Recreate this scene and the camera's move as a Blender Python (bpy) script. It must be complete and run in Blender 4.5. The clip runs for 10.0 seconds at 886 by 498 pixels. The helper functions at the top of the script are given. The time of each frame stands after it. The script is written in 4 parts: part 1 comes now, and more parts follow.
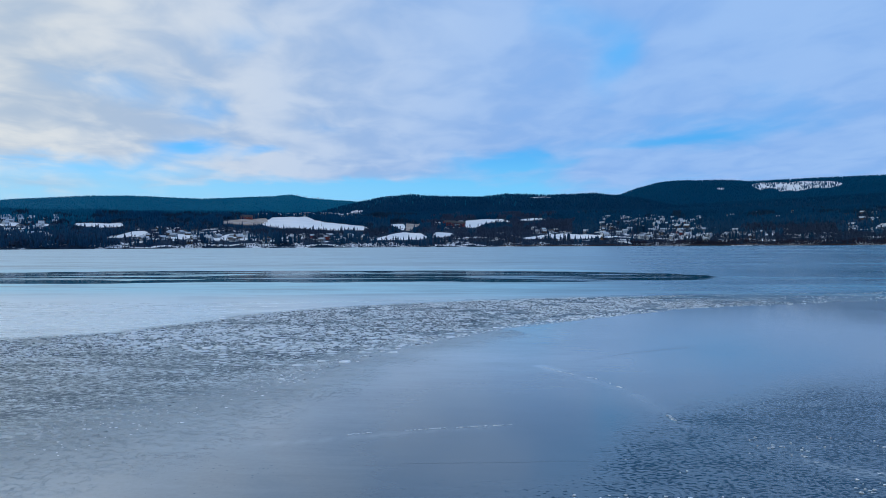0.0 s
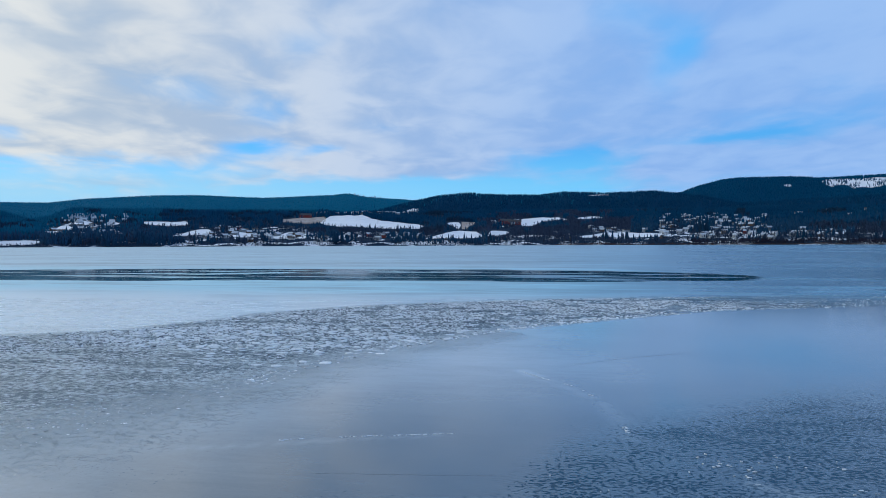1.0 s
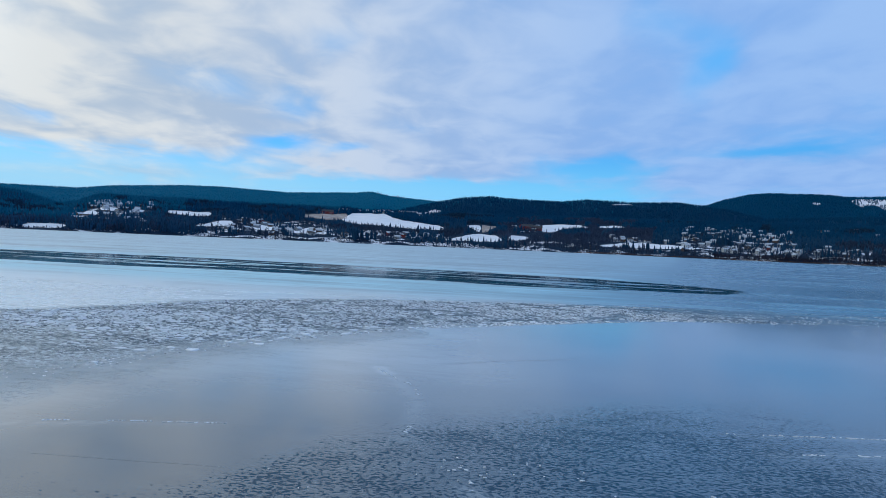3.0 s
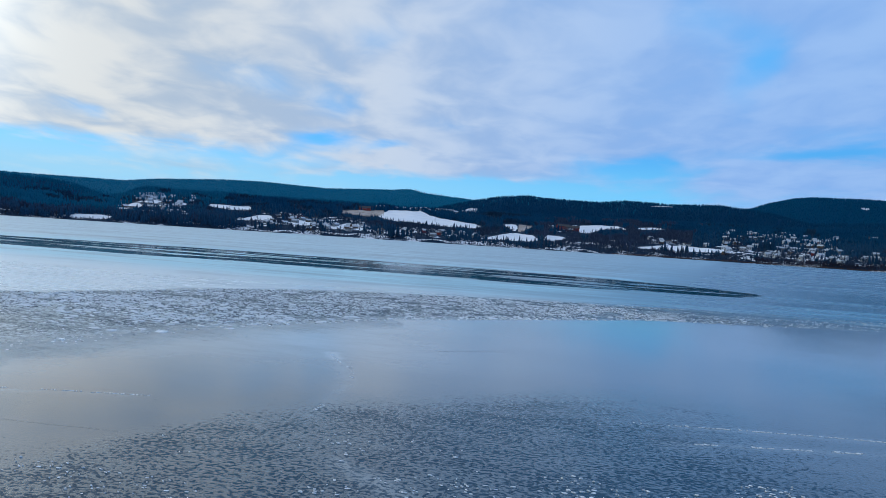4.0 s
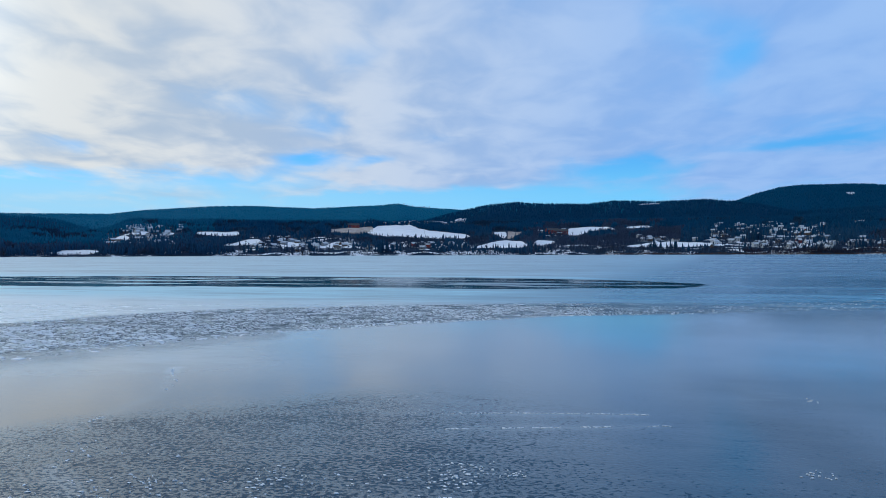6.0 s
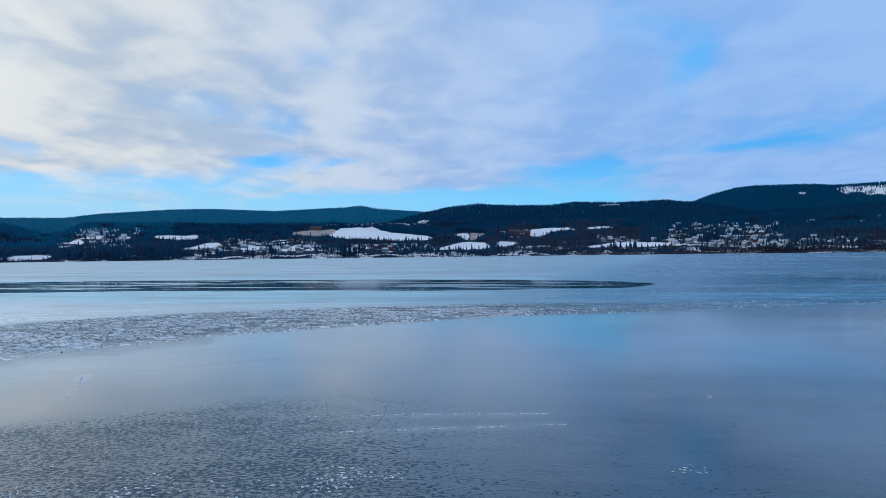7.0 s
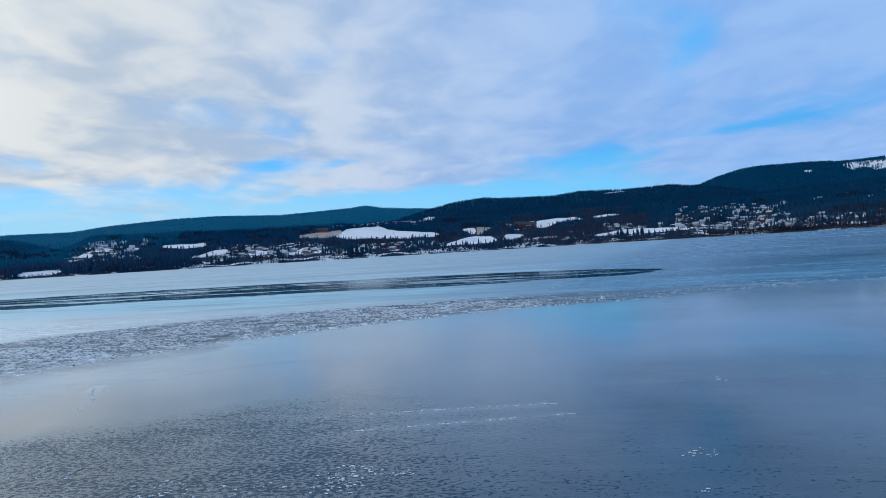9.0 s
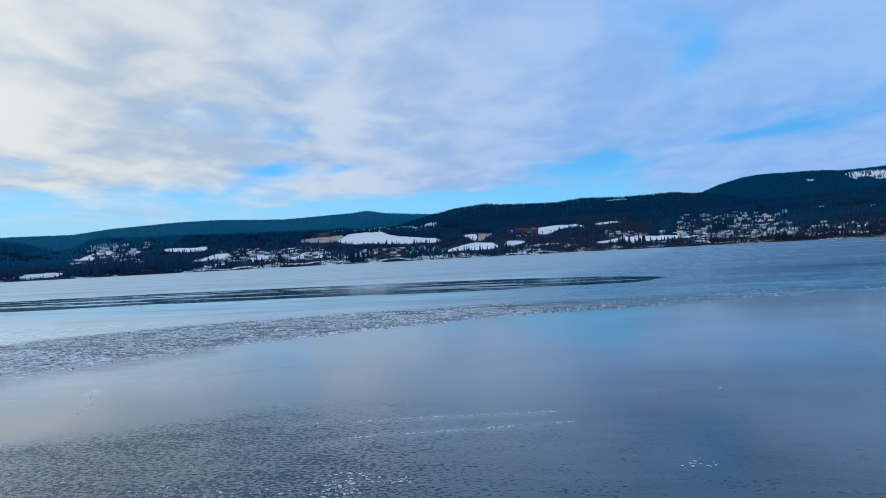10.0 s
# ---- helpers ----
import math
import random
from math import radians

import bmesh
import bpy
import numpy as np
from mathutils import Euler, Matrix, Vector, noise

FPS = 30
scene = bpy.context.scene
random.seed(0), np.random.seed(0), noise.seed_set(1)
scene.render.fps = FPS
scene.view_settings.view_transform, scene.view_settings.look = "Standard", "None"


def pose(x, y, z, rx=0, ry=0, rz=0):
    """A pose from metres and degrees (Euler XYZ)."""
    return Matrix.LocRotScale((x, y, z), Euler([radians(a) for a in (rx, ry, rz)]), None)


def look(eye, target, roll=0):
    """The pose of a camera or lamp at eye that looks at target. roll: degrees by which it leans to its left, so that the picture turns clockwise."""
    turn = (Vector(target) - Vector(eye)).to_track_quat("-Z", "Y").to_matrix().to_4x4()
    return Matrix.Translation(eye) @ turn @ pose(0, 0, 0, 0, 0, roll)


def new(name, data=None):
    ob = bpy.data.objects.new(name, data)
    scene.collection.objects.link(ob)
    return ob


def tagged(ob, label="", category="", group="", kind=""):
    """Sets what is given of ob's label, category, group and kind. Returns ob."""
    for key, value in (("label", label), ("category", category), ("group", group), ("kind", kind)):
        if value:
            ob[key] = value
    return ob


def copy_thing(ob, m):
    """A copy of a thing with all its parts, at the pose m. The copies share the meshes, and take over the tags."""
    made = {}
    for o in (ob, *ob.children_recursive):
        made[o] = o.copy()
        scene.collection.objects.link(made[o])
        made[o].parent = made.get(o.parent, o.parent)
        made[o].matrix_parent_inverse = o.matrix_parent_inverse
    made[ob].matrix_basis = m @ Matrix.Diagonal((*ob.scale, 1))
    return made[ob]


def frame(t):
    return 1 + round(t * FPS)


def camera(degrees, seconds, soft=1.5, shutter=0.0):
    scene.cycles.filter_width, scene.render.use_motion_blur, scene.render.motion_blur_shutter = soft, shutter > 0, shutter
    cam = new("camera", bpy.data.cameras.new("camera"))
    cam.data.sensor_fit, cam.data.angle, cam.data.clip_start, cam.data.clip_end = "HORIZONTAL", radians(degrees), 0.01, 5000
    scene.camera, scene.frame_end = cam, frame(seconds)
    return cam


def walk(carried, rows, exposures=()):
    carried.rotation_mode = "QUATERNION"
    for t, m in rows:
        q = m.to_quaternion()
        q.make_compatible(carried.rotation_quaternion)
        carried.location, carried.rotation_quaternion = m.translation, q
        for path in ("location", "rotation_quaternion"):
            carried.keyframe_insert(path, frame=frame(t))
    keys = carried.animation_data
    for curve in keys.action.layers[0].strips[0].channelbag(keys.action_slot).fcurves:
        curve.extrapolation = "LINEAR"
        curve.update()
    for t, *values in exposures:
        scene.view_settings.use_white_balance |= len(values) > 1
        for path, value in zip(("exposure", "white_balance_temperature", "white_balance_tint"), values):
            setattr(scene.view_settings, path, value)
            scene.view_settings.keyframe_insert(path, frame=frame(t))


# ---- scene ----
cam = camera(64.9, 10.0, soft=0.7)

PATH = [
    (0, (-1.293, 1.824, 3.886), (-1.543, 3.808, 3.874), -0.3),
    (0.5, (-0.127, 2.283, 3.907), (-0.478, 4.251, 3.876), -0.6),
    (1, (1.038, 2.806, 3.926), (0.628, 4.763, 3.91), -0.2),
    (1.5, (2.107, 3.241, 3.918), (1.65, 5.188, 3.909), 0.3),
    (2, (3.191, 3.616, 3.929), (2.715, 5.559, 3.945), 1.0),
    (2.2, (3.691, 3.699, 3.912), (3.222, 5.643, 3.94), 0.9),
    (3.3, (6.427, 4.41, 3.724), (5.926, 6.346, 3.695), 3.7),
    (3.5, (6.977, 4.396, 3.712), (6.449, 6.325, 3.678), 4.4),
    (4, (8.345, 4.368, 3.701), (7.773, 6.285, 3.679), 3.7),
    (4.5, (9.653, 4.476, 3.68), (9.07, 6.389, 3.68), 2.3),
    (5, (10.904, 4.708, 3.657), (10.301, 6.614, 3.666), 0.7),
    (6.3, (13.923, 5.479, 3.583), (13.399, 7.409, 3.599), -0.3),
    (6.5, (14.242, 5.58, 3.571), (13.742, 7.516, 3.593), -0.3),
    (7, (14.712, 5.73, 3.581), (14.26, 7.679, 3.598), -0.7),
    (7.5, (14.831, 5.746, 3.549), (14.381, 7.695, 3.545), -2.1),
    (8, (14.844, 5.735, 3.551), (14.39, 7.683, 3.552), -3.7),
    (8.5, (14.834, 5.744, 3.547), (14.373, 7.69, 3.551), -3.8),
    (9, (14.837, 5.743, 3.562), (14.365, 7.686, 3.568), -3.5),
    (9.5, (14.845, 5.744, 3.576), (14.368, 7.686, 3.59), -3.1),
    (10, (14.856, 5.789, 3.575), (14.381, 7.731, 3.598), -3.0),
]
walk(cam, [(t, look(eye, target, roll)) for t, eye, target, roll in PATH],
     exposures=[(0, -0.05, 5880, 2), (10, -0.04, 5880, 2)])

# ---- sky and light ----
SUN_BEARING, SUN_HEIGHT = -69.0, 16.0
world = bpy.data.worlds.new("winter_sky")
scene.world = world
world.use_nodes = True


class Nodes:
    """Short hand for wiring a node tree."""

    def __init__(self, tree):
        self.tree = tree
        tree.nodes.clear()

    def add(self, kind):
        return self.tree.nodes.new(kind)

    def put(self, socket, value):
        if isinstance(value, bpy.types.NodeSocket):
            self.tree.links.new(value, socket)
        elif isinstance(value, (tuple, list)) and socket.type == "RGBA" and len(value) == 3:
            socket.default_value = (*value, 1)
        else:
            socket.default_value = value

    def math(self, op, a, b=0.0, c=0.0):
        n = self.add("ShaderNodeMath")
        n.operation = op
        for s, v in zip(n.inputs, (a, b, c)):
            self.put(s, v)
        return n.outputs[0]

    def step(self, v, a, b, lo=0.0, hi=1.0):
        n = self.add("ShaderNodeMapRange")
        n.interpolation_type = "SMOOTHSTEP"
        for s, w in zip(n.inputs, (v, a, b, lo, hi)):
            self.put(s, w)
        return n.outputs[0]

    def mix(self, f, a, b, blend="MIX"):
        n = self.add("ShaderNodeMix")
        n.data_type, n.blend_type = "RGBA", blend
        self.put(n.inputs[0], f), self.put(n.inputs[6], a), self.put(n.inputs[7], b)
        return n.outputs[2]

    def blend(self, f, a, b):
        n = self.add("ShaderNodeMix")
        n.data_type = "FLOAT"
        self.put(n.inputs[0], f), self.put(n.inputs[2], a), self.put(n.inputs[3], b)
        return n.outputs[0]

    def noise(self, vector, scale, detail=4.0, rough=0.55, bend=0.0):
        n = self.add("ShaderNodeTexNoise")
        self.put(n.inputs["Vector"], vector)
        for key, v in (("Scale", scale), ("Detail", detail), ("Roughness", rough), ("Distortion", bend)):
            n.inputs[key].default_value = v
        return n.outputs[0]

    def mapped(self, vector, scale=(1, 1, 1), turn=0.0, shift=(0, 0, 0)):
        n = self.add("ShaderNodeMapping")
        self.put(n.inputs[0], vector)
        n.inputs[1].default_value, n.inputs[3].default_value = shift, scale
        n.inputs[2].default_value = (0, 0, radians(turn))
        return n.outputs[0]

    def join(self, x, y, z=0.0):
        n = self.add("ShaderNodeCombineXYZ")
        for s, v in zip(n.inputs, (x, y, z)):
            self.put(s, v)
        return n.outputs[0]

    def split(self, v):
        n = self.add("ShaderNodeSeparateXYZ")
        self.put(n.inputs[0], v)
        return n.outputs

    def principled(self, **values):
        n = self.add("ShaderNodeBsdfPrincipled")
        for key, v in values.items():
            self.put(n.inputs[key.replace("_", " ")], v)
        return n

    def bump(self, height, strength, distance):
        n = self.add("ShaderNodeBump")
        self.put(n.inputs["Strength"], strength), self.put(n.inputs["Distance"], distance), self.put(n.inputs["Height"], height)
        return n.outputs[0]


w = Nodes(world.node_tree)
way = w.add("ShaderNodeTexCoord").outputs["Generated"]
dx, dy, dz = w.split(way)
bearing = w.math("MULTIPLY", w.math("ARCTAN2", dx, dy), 57.2958)
height = w.math("MULTIPLY", w.math("ARCSINE", dz), 57.2958)
sky = w.add("ShaderNodeTexSky")
sky.sky_type, sky.sun_disc, sky.sun_elevation, sky.sun_rotation = "NISHITA", False, radians(SUN_HEIGHT), radians(SUN_BEARING)
sky.altitude, sky.air_density, sky.dust_density, sky.ozone_density = 150, 1.0, 0.3, 2.0
clear = w.mix(1.0, sky.outputs[0], (0.026, 0.088, 0.165), "MULTIPLY")
clear = w.mix(w.step(height, 9.0, 3.5), clear, w.mix(w.step(bearing, 5, -45), (0.28, 0.68, 0.95), (0.55, 0.80, 0.88)))

clear = w.mix(w.step(height, 5.0, 12.0, 0.35, 0.9), clear, (0.17, 0.50, 0.96))

# cloud sheet: a level layer seen in perspective, drawn out into long rolls along one bearing
ROLLS = radians(-17.0)
far_off = w.math("DIVIDE", 1.0, w.math("ADD", w.math("MAXIMUM", dz, 0.0), 0.13))
across = w.math("MULTIPLY", w.math("SUBTRACT", w.math("MULTIPLY", dx, math.cos(ROLLS)), w.math("MULTIPLY", dy, math.sin(ROLLS))), far_off)
onward = w.math("MULTIPLY", w.math("ADD", w.math("MULTIPLY", dx, math.sin(ROLLS)), w.math("MULTIPLY", dy, math.cos(ROLLS))), far_off)
plane = w.join(across, onward)
rolls = w.noise(w.mapped(plane, (1.0, 0.55, 1), 0, (2.3, 0.4, 0)), 1.7, 3, 0.5, 0.3)
tufts = w.noise(w.mapped(plane, (1.0, 0.75, 1), 0, (7.1, 3.2, 0)), 4.0, 4, 0.5, 0.4)
stray = w.noise(w.mapped(plane, (1, 0.7, 1), 0, (4.4, 9.2, 0)), 2.6, 4, 0.55, 0.3)
b_ = w.math("ADD", bearing, w.math("MULTIPLY", w.math("SUBTRACT", rolls, 0.5), 9.0))
h_ = w.math("ADD", height, w.math("MULTIPLY", w.math("SUBTRACT", stray, 0.5), 2.6))


def gap(b, h, wide, high, depth):
    """A hole in the sheet (or, below nought, a thicker bank) at bearing b and height h, in degrees."""
    p = w.math("DIVIDE", w.math("SUBTRACT", b_, b), wide)
    q = w.math("DIVIDE", w.math("SUBTRACT", h_, h), high)
    s = w.math("ADD", w.math("MULTIPLY", p, p), w.math("MULTIPLY", q, q))
    return w.math("MULTIPLY", w.math("EXPONENT", w.math("MULTIPLY", s, -1.0)), depth)


holes = 0.0
for hole in ((-26.8, 7.3, 3.6, 0.9, 0.8), (-34.4, 6.1, 7.2, 0.8, 0.5), (-20.6, 7.7, 2.5, 0.6, 0.6), (-16.9, 9.3, 2.8, 1.1, 0.3), (-1.2, 6.6, 6.1, 0.95, 1.0),
             (-7.6, 4.8, 18.4, 1.1, 0.45), (10.5, 7.9, 6.1, 0.65, 0.7), (15.4, 8.6, 6.7, 1.2, 0.4), (6.2, 14.3, 2.3, 2.8, 0.6), (2.4, 18.1, 3.3, 2.2, 0.4), (19, 11.4, 4, 1.7, 0.3),
             (-26.8, 10.7, 2.8, 1.2, 0.4), (-44.5, 7.9, 2.5, 0.7, 0.4), (-23.2, 15.8, 3.3, 1.7, 0.3), (-33.2, 11.9, 3.3, 1.1, 0.3), (-46, 5.0, 4, 0.7, 0.3),
             (-25.3, 5.0, 6.1, 0.45, -0.5), (-38.0, 4.7, 5.0, 0.7, -0.45), (6.3, 6.4, 3.3, 1.6, -0.3), (-12.2, 10.2, 6.7, 2.8, -0.25), (-36.4, 8.8, 6.7, 1.4, -0.25)):
    holes = w.math("ADD", holes, gap(*hole))
low_gap = w.math("MULTIPLY", w.step(h_, w.step(bearing, -30, -10, 4.8, 4.0), w.step(bearing, -30, -10, 6.6, 6.0), 1.0, 0.0), w.step(bearing, -4, 7, 0.82, 0.15))
veil = w.math("ADD", w.math("MULTIPLY", w.math("SUBTRACT", rolls, 0.5), 0.8), w.math("MULTIPLY", w.math("SUBTRACT", tufts, 0.5), 0.55))
veil = w.math("SUBTRACT", w.math("SUBTRACT", w.math("ADD", veil, 0.95), holes), low_gap)
cover = w.step(veil, 0.0, 0.9)
shade = w.step(w.math("ADD", w.math("MULTIPLY", tufts, 0.55), w.math("MULTIPLY", rolls, 0.45)), 0.36, 0.62)
sunny = w.step(bearing, 10, -46)
dark_cloud = w.mix(sunny, (0.285, 0.45, 0.81), (0.50, 0.55, 0.65))
light_cloud = w.mix(sunny, (0.37, 0.525, 0.85), (0.82, 0.77, 0.745))
cloud = w.mix(shade, dark_cloud, light_cloud)
# the veiled sun behind the cloud sheet
sun_way = Vector((math.sin(radians(SUN_BEARING)) * math.cos(radians(SUN_HEIGHT)), math.cos(radians(SUN_BEARING)) * math.cos(radians(SUN_HEIGHT)), math.sin(radians(SUN_HEIGHT))))
toward = w.math("ADD", w.math("ADD", w.math("MULTIPLY", dx, sun_way.x), w.math("MULTIPLY", dy, sun_way.y)), w.math("MULTIPLY", dz, sun_way.z))
cloud = w.mix(1.0, cloud, w.mix(w.math("EXPONENT", w.math("MULTIPLY", w.math("SUBTRACT", toward, 1.0), 62.0)), (0, 0, 0), (7.0, 6.65, 6.1)), "ADD")
background = w.add("ShaderNodeBackground")
w.put(background.inputs[0], w.mix(cover, clear, cloud))
background.inputs[1].default_value = 1.0
w.put(w.add("ShaderNodeOutputWorld").inputs[0], background.outputs[0])

sun = new("sun", bpy.data.lights.new("sun", "SUN"))
sun.data.energy, sun.data.angle, sun.data.color = 0.5, radians(18), (1.0, 0.96, 0.90)
a, e = radians(SUN_BEARING), radians(SUN_HEIGHT)
sun.matrix_world = look((math.sin(a) * math.cos(e), math.cos(a) * math.cos(e), math.sin(e)), (0, 0, 0))


# ---- materials ----
def material(name):
    m = bpy.data.materials.new(name)
    m.use_nodes = True
    n = Nodes(m.node_tree)
    n.position = n.add("ShaderNodeNewGeometry").outputs["Position"]
    return m, n


def finish(m, n, shader):
    n.put(n.add("ShaderNodeOutputMaterial").inputs[0], shader.outputs[0])
    return m


def speckled(name, one, two, scale, roughness=0.85, bump=0.0, island=0.0):
    """A matt surface that varies between two colours, broadly and in its grain; island: how far single pieces differ."""
    m, n = material(name)
    f = n.math("ADD", n.math("MULTIPLY", n.noise(n.position, scale, 5, 0.6), 0.7), n.math("MULTIPLY", n.noise(n.position, scale * 9, 3), 0.3))
    f = n.step(f, 0.3, 0.7)
    if island:
        geo = n.add("ShaderNodeNewGeometry").outputs["Random Per Island"]
        f = n.blend(island, f, geo)
    s = n.principled(Base_Color=n.mix(f, one, two), Roughness=roughness, Specular_IOR_Level=0.03 if roughness > 0.84 else 0.4)
    if bump:
        n.put(s.inputs["Normal"], n.bump(n.noise(n.position, scale * 4, 5), 0.6, bump))
    return finish(m, n, s)


# spruce colours with haze mixed in, palest and bluest on the far range
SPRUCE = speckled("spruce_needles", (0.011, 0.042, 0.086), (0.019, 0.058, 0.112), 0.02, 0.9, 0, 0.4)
HAZED_RIDGE_SPRUCE = speckled("ridge_forest_needles", (0.003, 0.038, 0.090), (0.007, 0.052, 0.114), 0.01, 0.9, 0, 0.3)
HAZED_FAR_SPRUCE = speckled("hill_forest_needles", (0.014, 0.136, 0.226), (0.018, 0.150, 0.246), 0.01, 0.9, 0, 0.3)
HAZED_KNOLL_SPRUCE = speckled("knoll_forest_needles", (0.007, 0.078, 0.145), (0.011, 0.094, 0.165), 0.01, 0.9, 0, 0.3)
HAZED_MID_SPRUCE = speckled("upper_forest_needles", (0.003, 0.054, 0.120), (0.007, 0.070, 0.146), 0.01, 0.9, 0, 0.3)
# the bare twigs are blued for haze too, most on the upper slope
TWIGS = speckled("bare_twigs", (0.026, 0.048, 0.090), (0.054, 0.076, 0.122), 0.05, 0.9, 0, 0.6)
PALE_TWIGS = speckled("grey_brown_twigs", (0.034, 0.056, 0.104), (0.062, 0.084, 0.138), 0.05, 0.9, 0, 0.6)
HAZED_SLOPE_TWIGS = speckled("upper_slope_twigs", (0.012, 0.044, 0.086), (0.026, 0.060, 0.106), 0.05, 0.9, 0, 0.5)
RUST_TWIGS = speckled("reddish_brown_twigs", (0.028, 0.030, 0.050), (0.056, 0.048, 0.070), 0.05, 0.9, 0, 0.6)
RIMED_TWIGS = speckled("rimed_twigs", (0.36, 0.42, 0.50), (0.62, 0.67, 0.74), 0.3, 0.9, 0, 0.6)
BARK = speckled("bark", (0.030, 0.025, 0.022), (0.07, 0.06, 0.052), 3.0, 0.95)
SNOW = speckled("snow", (0.70, 0.73, 0.78), (0.84, 0.85, 0.88), 0.03, 0.7, 0.3)
STUBBLE = speckled("frosted_stubble", (0.26, 0.20, 0.16), (0.50, 0.46, 0.44), 0.05, 0.9, 0.2)
ROOF_SNOW = speckled("roof_snow", (0.32, 0.37, 0.43), (0.58, 0.62, 0.67), 0.4, 0.7)
ROOF_TILE = speckled("dark_roof_tiles", (0.03, 0.03, 0.035), (0.07, 0.065, 0.07), 0.8, 0.7)
GLASS = speckled("window_glass", (0.015, 0.02, 0.028), (0.03, 0.04, 0.05), 1.0, 0.15)
CHIMNEY = speckled("chimney_brick", (0.12, 0.08, 0.07), (0.2, 0.12, 0.1), 2.0, 0.9)
PAINT = {
    "white": speckled("white_boarding", (0.38, 0.41, 0.44), (0.56, 0.58, 0.60), 0.6, 0.6),
    "red": speckled("red_boarding", (0.17, 0.022, 0.018), (0.26, 0.04, 0.03), 0.6, 0.7),
    "ochre": speckled("ochre_boarding", (0.26, 0.19, 0.11), (0.36, 0.28, 0.17), 0.6, 0.7),
    "brown": speckled("brown_stained_boarding", (0.06, 0.04, 0.03), (0.11, 0.075, 0.055), 0.6, 0.8),
    "grey": speckled("grey_boarding", (0.15, 0.18, 0.21), (0.26, 0.29, 0.32), 0.6, 0.7),
}

# patchy snow over frozen grass and scrub on the low ground
LOWLAND, n = material("patchy_snow_ground")
patches = n.math("ADD", n.math("MULTIPLY", n.noise(n.position, 0.018, 5, 0.6), 0.75), n.math("MULTIPLY", n.noise(n.position, 0.2, 4), 0.25))
scrub = n.mix(n.noise(n.position, 0.06, 4), (0.007, 0.026, 0.056), (0.020, 0.042, 0.078))
px, py, _ = n.split(n.position)
inland = n.step(n.math("SQRT", n.math("ADD", n.math("MULTIPLY", px, px), n.math("MULTIPLY", py, py))), 1420.0, 1650.0, 0.0, 0.25)
finish(LOWLAND, n, n.principled(Base_Color=n.mix(n.step(n.math("SUBTRACT", patches, inland), 0.52, 0.58), scrub, (0.74, 0.77, 0.82)), Roughness=0.9, Specular_IOR_Level=0.05))


# forest floor: moss and needles, with haze painted in, paler and bluer on the far range
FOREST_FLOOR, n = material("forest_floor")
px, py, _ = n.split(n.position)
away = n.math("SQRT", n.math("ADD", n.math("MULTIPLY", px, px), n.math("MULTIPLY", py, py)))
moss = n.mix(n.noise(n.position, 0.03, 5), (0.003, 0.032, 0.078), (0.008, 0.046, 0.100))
hazed_floor = n.mix(n.step(px, -300.0, 300.0), (0.011, 0.118, 0.200), (0.004, 0.052, 0.116))
finish(FOREST_FLOOR, n, n.principled(Base_Color=n.mix(n.step(away, 2300.0, 2800.0), moss, hazed_floor), Roughness=0.95, Specular_IOR_Level=0.03))


def attribute(n, name):
    layer = n.add("ShaderNodeAttribute")
    layer.attribute_name = name
    return layer.outputs["Fac"]


# lake ice: clear dark ice, hoar frost, a brash belt and open leads, told apart by the sheet's own layers
ICE, n = material("lake_ice")
frost, brash, lead, grain, gloss = (attribute(n, k) for k in ("frost", "brash", "lead", "grain", "gloss"))
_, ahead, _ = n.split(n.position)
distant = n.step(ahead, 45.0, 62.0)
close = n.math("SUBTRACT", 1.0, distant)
fine = n.noise(n.position, 9.0, 5, 0.65)
broad = n.noise(n.mapped(n.position, (0.5, 1.0, 1.0), -10), 0.22, 5, 0.6)
streaks = n.step(n.noise(n.mapped(n.position, (0.05, 0.34, 1.0), 4), 0.8, 7, 0.72, 0.5), 0.33, 0.67, -1.0, 1.0)
drifts = n.step(n.noise(n.mapped(n.position, (0.012, 0.07, 1.0), 3), 0.8, 7, 0.72, 0.4), 0.33, 0.67, -1.0, 1.0)
# short wind-cut pits: dense on the grainy ice, a few elsewhere
cuts = n.math("ADD", n.math("MULTIPLY", n.noise(n.mapped(n.position, (0.62, 0.8, 1.0), -6), 16.0, 3, 0.65, 0.25), 0.8), n.math("MULTIPLY", n.noise(n.mapped(n.position, (0.5, 0.6, 1.0), 9), 2.2, 3, 0.6), 0.2))
thinned = n.noise(n.mapped(n.position, (0.4, 0.9, 1.0), -8), 0.55, 4, 0.65)
limit = n.math("ADD", n.math("ADD", n.math("ADD", 0.335, n.math("MULTIPLY", gloss, 0.042)), n.math("MULTIPLY", grain, 0.170)), n.math("MULTIPLY", n.math("SUBTRACT", thinned, 0.5), 0.16))
pit = n.math("MULTIPLY", n.step(n.math("SUBTRACT", limit, cuts), -0.035, 0.035), close)
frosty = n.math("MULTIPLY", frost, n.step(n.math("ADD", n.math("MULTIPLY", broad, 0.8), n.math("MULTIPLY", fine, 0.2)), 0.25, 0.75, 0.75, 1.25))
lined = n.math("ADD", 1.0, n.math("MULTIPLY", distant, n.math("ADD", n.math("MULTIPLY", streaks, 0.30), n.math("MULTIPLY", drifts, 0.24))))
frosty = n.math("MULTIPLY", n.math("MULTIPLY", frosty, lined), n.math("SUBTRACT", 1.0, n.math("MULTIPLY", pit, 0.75)))
